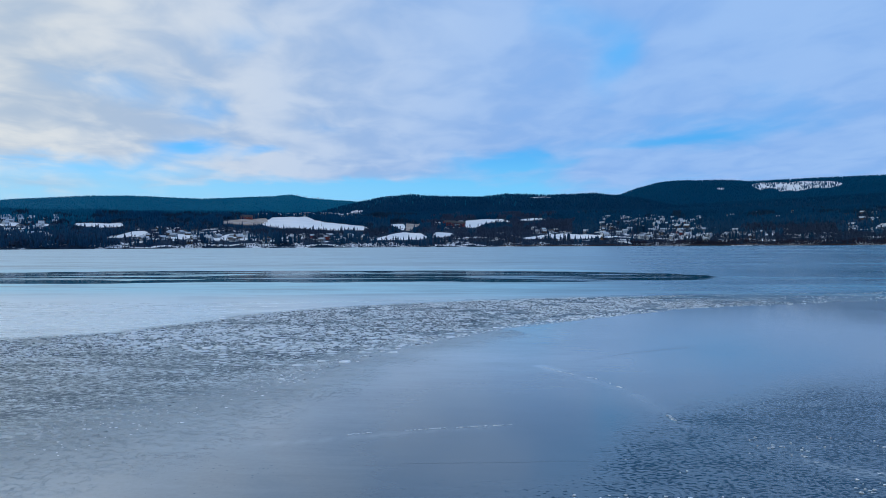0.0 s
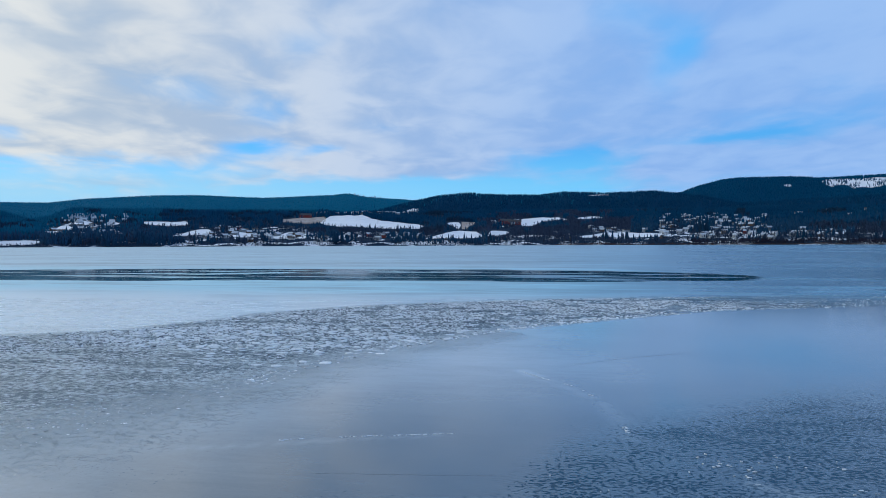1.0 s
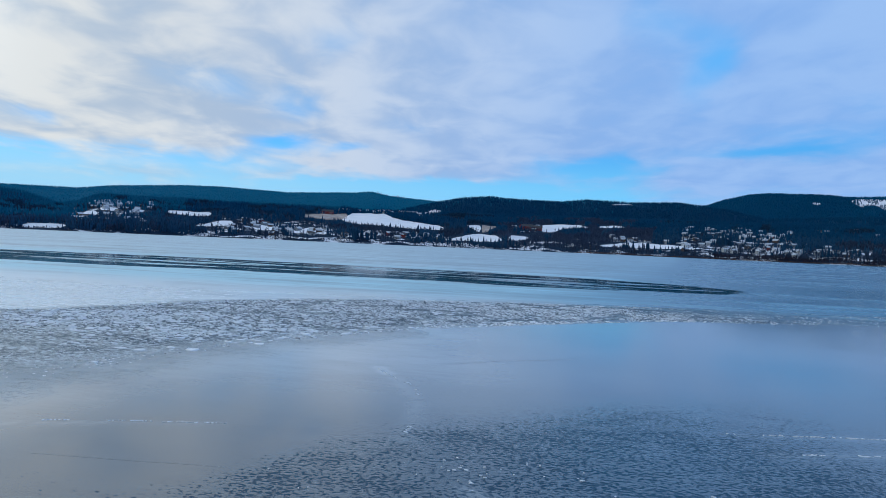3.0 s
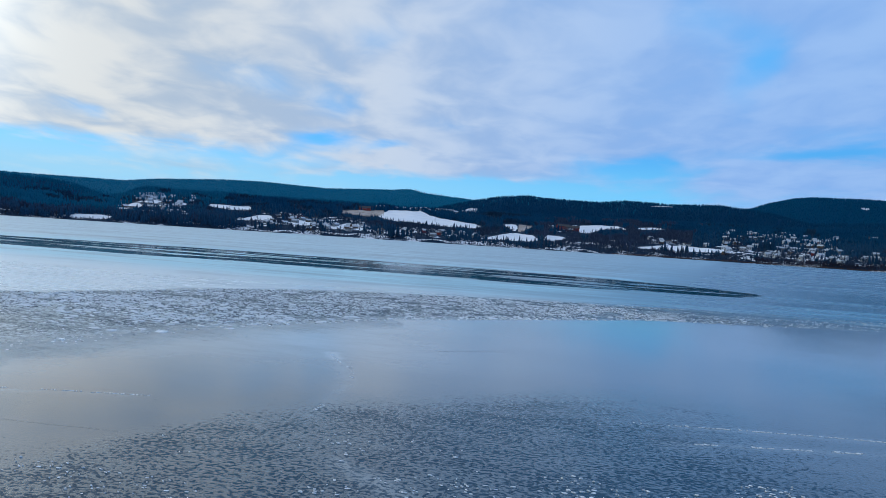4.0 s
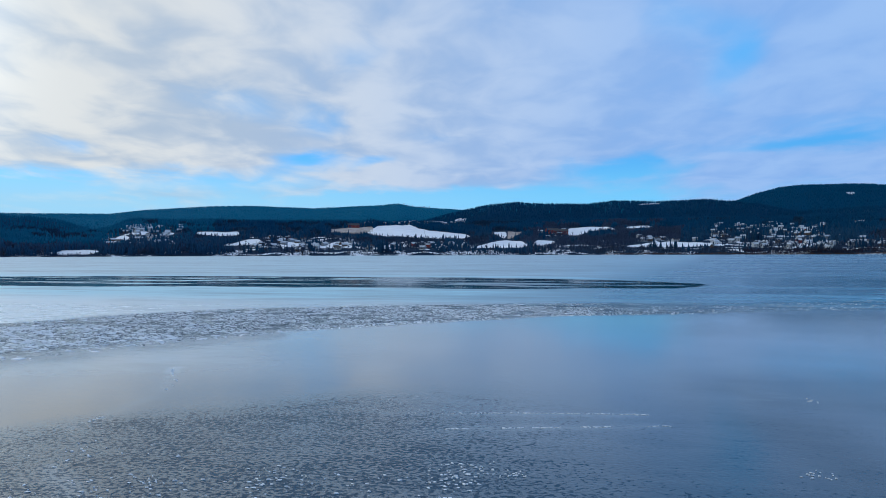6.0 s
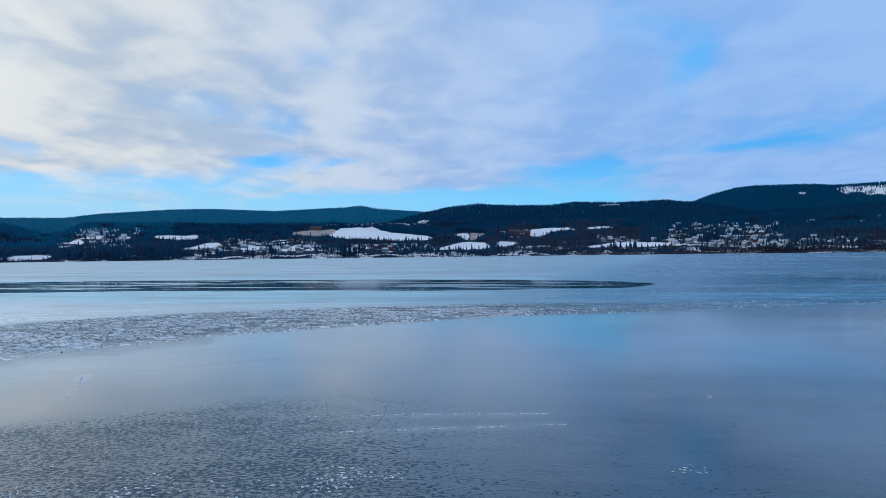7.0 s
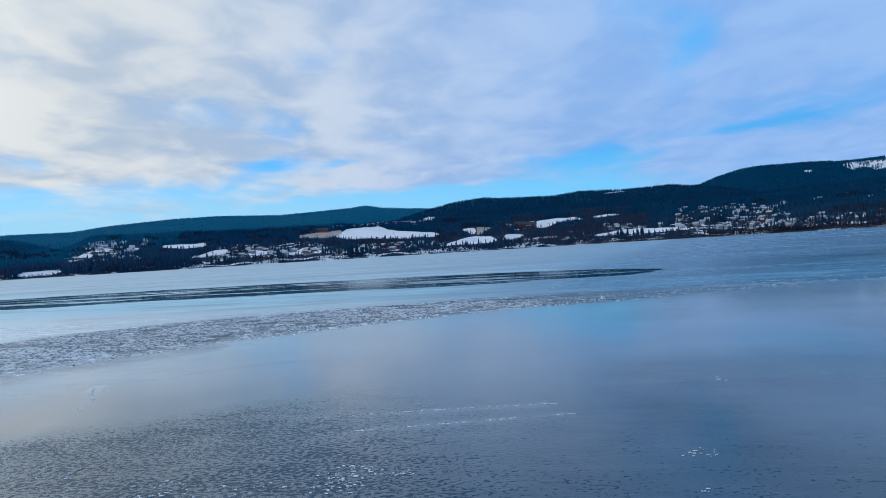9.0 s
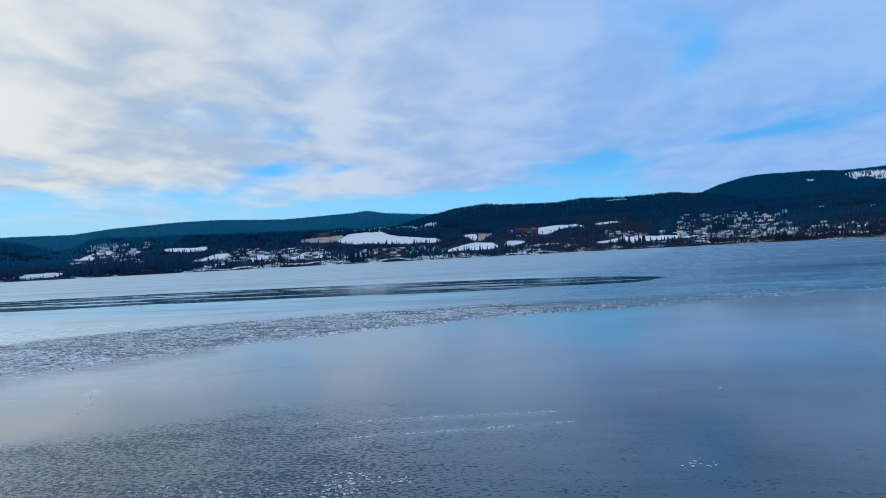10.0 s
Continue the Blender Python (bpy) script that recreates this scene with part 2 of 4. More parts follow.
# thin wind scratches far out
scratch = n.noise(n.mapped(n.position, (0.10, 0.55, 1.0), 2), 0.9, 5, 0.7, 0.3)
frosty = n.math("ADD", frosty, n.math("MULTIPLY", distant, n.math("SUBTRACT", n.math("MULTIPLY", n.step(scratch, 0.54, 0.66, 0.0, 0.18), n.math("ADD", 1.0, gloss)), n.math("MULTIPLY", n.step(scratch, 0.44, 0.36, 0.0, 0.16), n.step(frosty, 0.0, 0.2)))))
# a thin uneven film of rime on the smooth ice
film = n.math("MULTIPLY", close, n.math("SUBTRACT", n.noise(n.mapped(n.position, (0.35, 1.5, 1.0), -9), 1.5, 6, 0.7, 0.4), 0.5))
frosty = n.math("MAXIMUM", n.math("ADD", frosty, n.math("MULTIPLY", film, n.blend(gloss, 0.14, 0.22))), 0.0)
# broken crust of the belt: white lace, dark gaps
lace = n.math("ADD", n.math("MULTIPLY", n.noise(n.mapped(n.position, (0.75, 0.9, 1.0), 12), 5.5, 5, 0.72, 0.3), 0.7), n.math("MULTIPLY", n.noise(n.mapped(n.position, (0.4, 0.9, 1.0), 18), 0.9, 4, 0.65), 0.3))
crust = n.step(lace, 0.52, 0.55)
hollow = n.math("MULTIPLY", n.step(lace, 0.505, 0.455), n.step(brash, 0.25, 0.9))
frosty = n.math("MULTIPLY", frosty, n.math("SUBTRACT", 1.0, n.math("MULTIPLY", hollow, 0.9)))
frosty = n.math("ADD", frosty, n.math("MULTIPLY", n.math("MULTIPLY", n.step(brash, 0.3, 0.95), crust), 0.72))
bands = n.math("MAXIMUM", n.math("ADD", n.math("MULTIPLY", streaks, 0.5), n.math("MULTIPLY", drifts, 0.5)), 0.0)
frosty = n.math("ADD", frosty, n.math("MULTIPLY", n.math("MULTIPLY", distant, gloss), n.math("MULTIPLY", bands, 0.22)))
open_water = n.step(n.math("ADD", lead, n.math("MULTIPLY", streaks, 0.42)), 0.44, 0.60)
frosty = n.math("MULTIPLY", frosty, n.math("SUBTRACT", 1.0, open_water))
# far ice: mirrored hills and blue sky are put into the body colour
sky_tinted_ice = n.mix(distant, n.mix(gloss, (0.012, 0.046, 0.076), (0.003, 0.030, 0.056)), n.mix(gloss, (0.008, 0.064, 0.115), (0.010, 0.092, 0.168)))
body = n.mix(n.math("MULTIPLY", grain, close), sky_tinted_ice, (0.014, 0.052, 0.080))
body = n.mix(n.math("MAXIMUM", pit, hollow), body, (0.005, 0.040, 0.078))
body = n.mix(open_water, body, (0.003, 0.042, 0.055))
sheen = n.step(n.math("ADD", n.math("MULTIPLY", streaks, 0.5), n.math("MULTIPLY", drifts, 0.6)), -0.7, 0.8, 0.12, 0.26)
ice_rough = n.math("ADD", n.blend(distant, 0.075, n.blend(gloss, 0.30, sheen)), n.math("MULTIPLY", n.math("ADD", frost, n.math("MAXIMUM", brash, n.math("MULTIPLY", grain, 0.45))), 0.20))
ice_rough = n.blend(open_water, n.math("MAXIMUM", n.math("ADD", ice_rough, n.math("MULTIPLY", film, 0.10)), 0.03), 0.07)
chop = n.math("MULTIPLY", n.math("MULTIPLY", n.noise(n.mapped(n.position, (0.12, 1.0, 1.0), 3), 1.2, 4), distant), n.math("MULTIPLY", gloss, 0.05))
rough_ice = n.math("MULTIPLY", close, n.math("ADD", 0.002, n.math("ADD", n.math("MULTIPLY", grain, 0.08), n.math("MULTIPLY", gloss, 0.004))))
relief = n.math("ADD", chop, n.math("ADD", n.math("MULTIPLY", cuts, rough_ice), n.math("MULTIPLY", n.math("ADD", fine, crust), n.math("MULTIPLY", brash, 0.4))))
relief = n.math("MULTIPLY", relief, n.math("SUBTRACT", 1.0, n.math("MULTIPLY", open_water, 0.995)))
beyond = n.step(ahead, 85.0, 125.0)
# far frost tinted cyan to blue, for the low sky mirrored in it
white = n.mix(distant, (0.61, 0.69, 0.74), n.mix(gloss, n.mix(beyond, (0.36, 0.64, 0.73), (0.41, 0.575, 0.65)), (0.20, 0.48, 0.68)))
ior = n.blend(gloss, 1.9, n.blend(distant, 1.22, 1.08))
ior = n.blend(open_water, ior, 1.12)
ior = n.blend(n.math("MULTIPLY", n.step(brash, 0.3, 0.9), 0.6), ior, 1.25)
ior = n.blend(n.math("MULTIPLY", grain, 0.85), ior, 2.0)
ior = n.blend(n.math("MAXIMUM", n.math("MULTIPLY", pit, 0.95), hollow), ior, 1.10)
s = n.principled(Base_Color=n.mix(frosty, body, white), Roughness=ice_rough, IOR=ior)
n.put(s.inputs["Normal"], n.bump(relief, 1.0, 0.18))
finish(ICE, n, s)
SHARD, n = material("ice_crust")
piece = n.step(n.add("ShaderNodeNewGeometry").outputs["Random Per Island"], 0.15, 0.35)
finish(SHARD, n, n.principled(Base_Color=n.mix(n.blend(0.15, piece, n.noise(n.position, 12, 3)), (0.060, 0.085, 0.115), (0.80, 0.84, 0.88)), Roughness=0.5))
REED = speckled("dry_reeds", (0.075, 0.045, 0.036), (0.16, 0.10, 0.075), 0.05, 0.9, 0, 0.6)
CRUMB = speckled("wind_blown_snow", (0.70, 0.74, 0.78), (0.86, 0.88, 0.9), 4.0, 0.7)
CRACK = speckled("healed_crack", (0.60, 0.66, 0.70), (0.76, 0.80, 0.84), 3.0, 0.6)
DARK_CRACK = speckled("open_crack", (0.05, 0.07, 0.10), (0.10, 0.13, 0.17), 3.0, 0.4)

# ---- the lie of the land: bearings in degrees and distances in metres from CENTRE ----
CENTRE = (8.0, 4.0)
SHORE = 1250.0


def fade(a, b, v):
    s = np.clip((np.asarray(v, float) - a) / (b - a), 0, 1)
    return s * s * (3 - 2 * s)


def ripple(u, v, seed, octaves=4):
    """Smooth value noise in two numbers, about -1 to 1, for whole arrays."""
    u, v = np.broadcast_arrays(np.asarray(u, float), np.asarray(v, float))
    out, gain, total = np.zeros(u.shape), 1.0, 0.0
    for o in range(octaves):
        a, b = u * 2 ** o + 17.3 * o, v * 2 ** o - 9.1 * o
        i, j = np.floor(a), np.floor(b)
        fa, fb = a - i, b - j
        fa, fb = fa * fa * (3 - 2 * fa), fb * fb * (3 - 2 * fb)

        def grid(x, y):
            h = np.sin(x * 127.1 + y * 311.7 + (seed + o) * 74.7) * 43758.5453
            return 2 * (h - np.floor(h)) - 1
        low = grid(i, j) * (1 - fa) + grid(i + 1, j) * fa
        high = grid(i, j + 1) * (1 - fa) + grid(i + 1, j + 1) * fa
        out, total, gain = out + gain * (low * (1 - fb) + high * fb), total + gain, gain * 0.5
    return out / total


# crest height by bearing, crest distance, depth of the near and far slopes
RANGES = [
    # far wooded range with a hump in its middle
    ((-70, -46.7, -41.5, -39, -34.5, -31.6, -26.3, -20.9, -19.7, -18.2, -14, -8.9, 0), (150, 166, 171, 191, 211, 216, 209, 225, 233, 217, 200, 163, 90), 3300, 1300, 800),
    # nearer wooded ridge
    ((-20, -18.6, -14.4, -12.1, -9.8, -8.7, -4.3, -2.1, 1.4, 4.8, 8.4, 11.1, 13.7, 18.2, 26, 50), (60, 103, 149, 169, 178, 172, 167, 177, 171, 175, 156, 128, 133, 140, 150, 150), 2500, 640, 900),
    # high hill behind it
    ((0, 5.2, 6.9, 8.2, 9.9, 11.2, 14.9, 16.5, 21, 25, 50), (150, 205, 221, 248, 272, 277, 273, 263, 266, 266, 250), 3300, 1000, 800),
    # low wooded knoll
    ((-75, -60, -46.7, -44.7, -42.6, -38), (110, 110, 99, 91, 65, 20), 2150, 420, 600),
]


def land(b, r):
    """Height of the ground at bearing b and distance r."""
    b, r = np.broadcast_arrays(np.asarray(b, float), np.asarray(r, float))
    d = r - SHORE - 14 * ripple(b * 0.5, 0 * b, 3, 3)
    low = 1.3 * fade(-6, 6, d) - 1.2 + 4.5 * fade(4, 60, d) + (0.112 - 0.04 * fade(-39.5, -42.5, b)) * np.clip(d, 0, 800)
    low = low + fade(20, 260, d) * 5.0 * ripple(b * 0.45, r / 170.0, 5, 3)
    out = low
    for bearings, heights, crest, near, far in RANGES:
        top = np.interp(b, bearings, heights)
        rise = np.where(r < crest, fade(crest - near, crest, r), 1 - fade(crest, crest + far, r))
        out = np.maximum(out, top * rise + (6 * ripple(b * 0.4, r / 220.0, 9, 3)) * fade(0.02, 0.3, rise) * (1 - fade(.93,1,rise)))
    return np.where(d < -7, -1.2, out)


def spot(b, r, lift=0.0):
    """The place on the ground at bearing b and distance r."""
    a = radians(b)
    return Vector((CENTRE[0] + r * math.sin(a), CENTRE[1] + r * math.cos(a), float(land(b, r)) + lift))


# ---- mesh helpers ----
def sheet(name, verts, quads, material_, smooth=True):
    """A mesh from arrays of places and of corners (three or four a face)."""
    verts, quads = np.asarray(verts, np.float32), np.asarray(quads, np.int32)
    me, k = bpy.data.meshes.new(name), quads.shape[1]
    me.vertices.add(len(verts))
    me.vertices.foreach_set("co", verts.ravel())
    me.loops.add(quads.size)
    me.loops.foreach_set("vertex_index", quads.ravel())
    me.polygons.add(len(quads))
    me.polygons.foreach_set("loop_start", np.arange(0, quads.size, k, dtype=np.int32))
    me.polygons.foreach_set("loop_total", np.full(len(quads), k, np.int32))
    me.polygons.foreach_set("use_smooth", np.full(len(quads), smooth))
    me.update(calc_edges=True)
    me.materials.append(material_)
    return me


def lattice(rows, columns):
    i = (np.arange(rows - 1)[:, None] * columns + np.arange(columns - 1)[None, :]).ravel()
    return np.stack([i, i + 1, i + columns + 1, i + columns], 1)


def polar(b, r, z):
    a = np.radians(b)
    return np.stack([CENTRE[0] + r * np.sin(a), CENTRE[1] + r * np.cos(a), z], -1).reshape(-1, 3)


def part(name, bm, material_, parent, label=""):
    me = bpy.data.meshes.new(name)
    bm.to_mesh(me), bm.free()
    me.materials.append(material_)
    ob = new(name, me)
    ob.parent = parent
    return tagged(ob, label)


def solid(bm, points, faces):
    vs = [bm.verts.new(p) for p in points]
    for f in faces:
        bm.faces.new([vs[i] for i in f])


def block(bm, x0, y0, z0, x1, y1, z1):
    solid(bm, [(x, y, z) for z in (z0, z1) for y in (y0, y1) for x in (x0, x1)],
          [(0, 2, 3, 1), (4, 5, 7, 6), (0, 1, 5, 4), (2, 6, 7, 3), (0, 4, 6, 2), (1, 3, 7, 5)])


# ---- far shore and hills ----
bs = np.arange(-80, 62.01, 0.125)
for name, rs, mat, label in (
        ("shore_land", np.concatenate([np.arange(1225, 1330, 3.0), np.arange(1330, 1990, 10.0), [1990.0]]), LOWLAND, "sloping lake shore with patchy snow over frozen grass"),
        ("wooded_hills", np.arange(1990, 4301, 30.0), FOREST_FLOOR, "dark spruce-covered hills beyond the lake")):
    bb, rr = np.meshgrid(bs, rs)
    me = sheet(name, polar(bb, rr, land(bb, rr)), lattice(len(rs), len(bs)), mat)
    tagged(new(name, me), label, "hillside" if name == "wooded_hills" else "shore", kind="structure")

# open fields: bearing, near edge and far edge
FIELDS = [
    ("snow_field", SNOW, "large sloping farm field under smooth white snow", ((-22.03, 1656, 1706), (-21.25, 1594, 1906), (-20.15, 1590, 1926), (-18.63, 1582, 1934), (-17.94, 1564, 1824), (-17.1, 1538, 1758), (-15.53, 1516, 1722), (-13.99, 1528, 1652), (-13.53, 1544, 1586))),
    ("stubble_field", STUBBLE, "brown stubble field with thin frost beside snow", ((-25.01, 1682, 1802), (-23.89, 1650, 1816), (-22.76, 1658, 1866), (-21.62, 1716, 1896))),
    ("snow_field", SNOW, "small snowy field among houses high on the slope", ((-15.8, 2100, 2170), (-15.3, 2080, 2300), (-14.6, 2060, 2320), (-13.75, 2010, 2292))),
    ("snow_field", SNOW, "narrow snowy field sloping between woods", ((-33.25, 1388, 1410), (-32.21, 1402, 1464), (-31.15, 1408, 1516), (-30.5, 1432, 1514))),
    ("snow_field", SNOW, "snow-covered meadow near the lake shore", ((-25.91, 1336, 1370), (-24.57, 1324, 1438), (-23.21, 1320, 1370))),
    ("snow_field", SNOW, "small snowy yard among shore houses", ((-29.21, 1370, 1416), (-28.34, 1370, 1478), (-27.38, 1396, 1470))),
    ("snow_field", SNOW, "flat strip of snowy farmland below the forest", ((-35.38, 1636, 1698), (-33.87, 1580, 1690), (-32.12, 1602, 1694))),
    ("snow_field", SNOW, "snowy bank right at the lake's edge", ((-44.88, 1272, 1288), (-44.18, 1262, 1318), (-43.12, 1264, 1328), (-42.12, 1290, 1328))),
    ("snow_field", SNOW, "square snowy plot beside village houses", ((-41.42, 1472, 1582), (-40.75, 1524, 1624), (-40.15, 1534, 1624))),
    ("snow_field", SNOW, "narrow snowy strip below the village", ((-39.9, 1606, 1640), (-39.3, 1596, 1668), (-38.6, 1608, 1650))),
    ("snow_field", SNOW, "narrow snowy strip below the village", ((-37.9, 1612, 1640), (-37.4, 1600, 1662), (-36.9, 1612, 1644))),
    ("snow_field", SNOW, "domed snowy pasture above the shore", ((-13.53, 1322, 1344), (-12.14, 1318, 1398), (-10.75, 1328, 1508), (-9.37, 1334, 1456), (-8.91, 1342, 1380))),
    ("snow_field", SNOW, "snowy slope beside a ploughed field", ((-11.76, 1648, 1682), (-11.12, 1566, 1692), (-10.6, 1545, 1692))),
    ("stubble_field", STUBBLE, "ploughed field dusted with thin snow", ((-10.55, 1545, 1692), (-10.28, 1528, 1692), (-9.4, 1666, 1704))),
    ("snow_field", SNOW, "snowy farm field behind a red barn", ((-5.79, 1604, 1796), (-5.02, 1590, 1798), (-3.89, 1704, 1822), (-2.77, 1724, 1796), (-1.97, 1708, 1740))),
    ("snow_field", SNOW, "small snowy paddock below a farmyard", ((-8.35, 1386, 1468), (-7.53, 1382, 1494), (-6.7, 1444, 1486))),
    ("snow_field", SNOW, "narrow snowy clearing in the woods", ((-1.13, 1738, 1804), (-0.12, 1756, 1864), (0.88, 1782, 1816))),
    ("snow_field", SNOW, "long snowy meadow behind the lake shore", ((-1.01, 1322, 1352), (0.52, 1328, 1392), (2.24, 1318, 1428), (3.93, 1332, 1408), (6.2, 1328, 1366))),
    ("clearing", SNOW, "thin snowy gap near the wooded ridge", ((-0.19, 2390, 2414), (0.55, 2405, 2442), (1.41, 2420, 2452))),
    ("clearing", SNOW, "broad snowy felled patch high on the hill", ((16.6, 3085, 3190), (17.2, 3030, 3200), (17.9, 3066, 3190), (18.6, 2990, 3172), (19.5, 2985, 3166), (20.5, 3004, 3152), (21.4, 2998, 3142), (22.5, 3040, 3112))),
    ("clearing", SNOW, "tiny snowy clearing on the wooded hill", ((14.14, 3018, 3050), (14.67, 3012, 3046))),
]
# lanes and snowy verges along the shore
for b0, b1, r0 in ((-20.0, -13.0, 1268), (-33.5, -27.5, 1264), (-27.0, -20.5, 1272), (-8.4, -4.0, 1266), (6.5, 12.5, 1272), (14.0, 18.0, 1290)):
    FIELDS.append(("snowy_lane", SNOW, "snow-covered lane along the lake shore", tuple((b, r0 + 7 * math.sin(b * 2.1), r0 + 7 * math.sin(b * 2.1) + 9) for b in np.linspace(b0, b1, 9))))

# snowy yards and plots between the houses
yards = random.Random(4)
for b0, b1, r0, r1, count in ((5.2, 12.6, 1300, 1780, 46), (-41.8, -36.6, 1400, 1700, 22), (-31.2, -23.2, 1300, 1560, 30), (13, 18, 1285, 1400, 6), (-8.6, -5.8, 1560, 1690, 4), (23, 26, 1400, 1900, 8), (-23, -13.6, 1290, 1400, 14), (-20.3, -15.4, 1950, 2120, 9)):
    for _ in range(count):
        b, r = yards.uniform(b0, b1), yards.uniform(r0, r1)
        half, deep = yards.uniform(0.18, 0.75), yards.uniform(9, 26)
        FIELDS.append(("snowy_yard", SNOW, "snow-covered yard between village houses", ((b - half, r + 4, r + 8), (b - half * 0.4, r, r + deep), (b + half * 0.5, r + 3, r + deep * 0.8), (b + half, r + 5, r + 9))))

for name, mat, label, rows in FIELDS:
    eb, e0, e1 = (np.array(v, float) for v in zip(*rows))
    b = np.arange(eb[0], eb[-1] + 0.02, 0.05)
    ragged = 30 if name == "clearing" else 6
    near = np.interp(b, eb, e0) + ragged * ripple(b * 2.2, 0 * b, 21)
    far = np.interp(b, eb, e1) + 6 * ripple(b * 2.2, 0 * b + 5, 23)
    half = min(0.22, 0.2 * (eb[-1] - eb[0]))
    taper = 0.3 + 0.7 * fade(0, half, b - eb[0]) * fade(0, half, eb[-1] - b) if name != "stubble_field" else 1.0
    near, far = (near + far) / 2 - (far - near) / 2 * taper, (near + far) / 2 + (far - near) / 2 * taper
    t = np.linspace(0, 1, 25)[:, None]
    rr = near[None, :] + np.maximum(far - near, 4)[None, :] * t
    bb = np.broadcast_to(b, rr.shape)
    me = sheet(name, polar(bb, rr, land(bb, rr) + 0.55), lattice(25, len(b)), mat)
    tagged(new(name, me), label, name.replace("_", " "), kind="structure")

# settled ground, where trees stand apart: bearings and distances
VILLAGES = [(5.0, 13.2, 1300, 1880), (-42.0, -36.3, 1340, 1860), (-31.5, -23.0, 1300, 1600), (-20.4, -15.2, 1935, 2150), (-23.0, -13.5, 1262, 1390), (-8.0, -5.6, 1600, 1700), (22.5, 26, 1380, 2000), (13.2, 18, 1275, 1420), (-0.8, 4.5, 1400, 1480)]
rng = np.random.default_rng(11)


def open_ground(b, r, margin=4.0):
    out = np.zeros(b.shape, bool)
    for name, _, _, rows in FIELDS:
        eb, e0, e1 = (np.array(v, float) for v in zip(*rows))
        out |= (b > eb[0]) & (b < eb[-1]) & (r > np.interp(b, eb, e0) - margin) & (r < np.interp(b, eb, e1) + margin)
    return out


def headroom(b, r):
    """How tall a tree may stand without hiding the open ground behind it."""
    out = np.full(b.shape, 40.0)
    ground = land(b, r)
    for name, _, _, rows in FIELDS:
        if name in ("snowy_lane", "snowy_yard"):
            continue
        eb, e0, _ = (np.array(v, float) for v in zip(*rows))
        edge = np.interp(b, eb, e0)
        sight = 3.6 + (land(b, edge) + 2.0 - 3.6) * r / edge
        room = np.where((b > eb[0] - 0.1) & (b < eb[-1] + 0.1) & (r < edge), sight - ground, 40.0)
        out = np.minimum(out, room)
    return out


# candidates for trees: closer together on the low ground
def scatter(count, b0, b1, r0, r1):
    b = rng.uniform(b0, b1, count)
    r = np.sqrt(rng.uniform(r0 * r0, r1 * r1, count))
    return b, r


lb, lr = scatter(62000, -58, 36, 1262, 1990)
keep = ~open_ground(lb, lr)
thick = 0.85 + 0 * lb
for b0, b1, r0, r1 in VILLAGES:
    thick = np.where((lb > b0) & (lb < b1) & (lr > r0) & (lr < r1), 0.42, thick)
thick = np.where(ripple(lb * 0.7, lr / 60.0, 31, 3) < -0.38, 0.12, thick)
keep &= rng.random(len(lb)) < thick
lb, lr = lb[keep], lr[keep]
tall = rng.uniform(7.5, 15, len(lb)) * (1 + 0.3 * ripple(lb * 1.1, lr / 80.0, 33, 2))
tall = np.minimum(tall, headroom(lb, lr) + 12 * rng.random(len(lb)) ** 6)
keep = tall > 4.5
lb, lr, tall = lb[keep], lr[keep], tall[keep]
leafless = ripple(lb * 0.8, lr / 90.0, 41, 2) + 0.55 * ((lb > -8.5) & (lb < 3) & (lr < 1750)) + 0.6 * ((lb > 9) & (lr < 1330)) + 0.3 * (lr < 1285) + 0.22 * ((lb > -32) & (lr < 1500)) > 0.28
leafless |= tall < 7

hb, hr = scatter(104000, -56, 34, 1990, 3400)
keep = ~open_ground(hb, hr, 2) | ((ripple(hb * 2.5, hr / 22.0, 38, 3) > -0.08) & (rng.random(len(hb)) < 0.75))
for b0, b1, r0, r1 in VILLAGES:
    keep &= ~((hb > b0) & (hb < b1) & (hr > r0) & (hr < r1)) | (rng.random(len(hb)) < 0.15)
hb, hr = hb[keep], hr[keep]
high = np.minimum(np.where((hr > 2700) & (hb < 0), rng.uniform(4, 7.5, len(hb)), rng.uniform(8, 12, len(hb))), headroom(hb, hr) + 3)
keep = high > 4
hb, hr, high = hb[keep], hr[keep], high[keep]


def conifer_woods(name, b, r, h, mat, label):
    """Many small spruces in one mesh: two ragged tiers of needles each."""
    n, k = len(b), 6
    ang = np.arange(k) * 2 * math.pi / k
    tiers = [(0.08, 0.165, 0.70), (0.42, 0.105, 1.0)]
    base = polar(b, r, land(b, r))
    width = h * rng.uniform(0.8, 1.25, n)
    vs, fs = [], []
    for i, (z0, rad, z1) in enumerate(tiers):
        ring = np.zeros((n, k + 1, 3))
        wob = rng.uniform(0.65, 1.3, (n, k))
        ring[:, :k, 0] = np.cos(ang) * rad * width[:, None] * wob
        ring[:, :k, 1] = np.sin(ang) * rad * width[:, None] * wob
        ring[:, :k, 2] = (z0 + rng.uniform(-0.05, 0.05, (n, k))) * h[:, None]
        ring[:, k, 2] = z1 * h
        vs.append(ring)
    v = np.concatenate(vs, 1) + base[:, None, :]
    for i in range(2):
        o = i * (k + 1)
        fs += [(o + j, o + (j + 1) % k, o + k) for j in range(k)]
    f = (np.array(fs)[None] + (np.arange(n) * 2 * (k + 1))[:, None, None]).reshape(-1, 3)
    return tagged(new(name, sheet(name, v.reshape(-1, 3), f, mat)), label, "forest", kind="stuff")


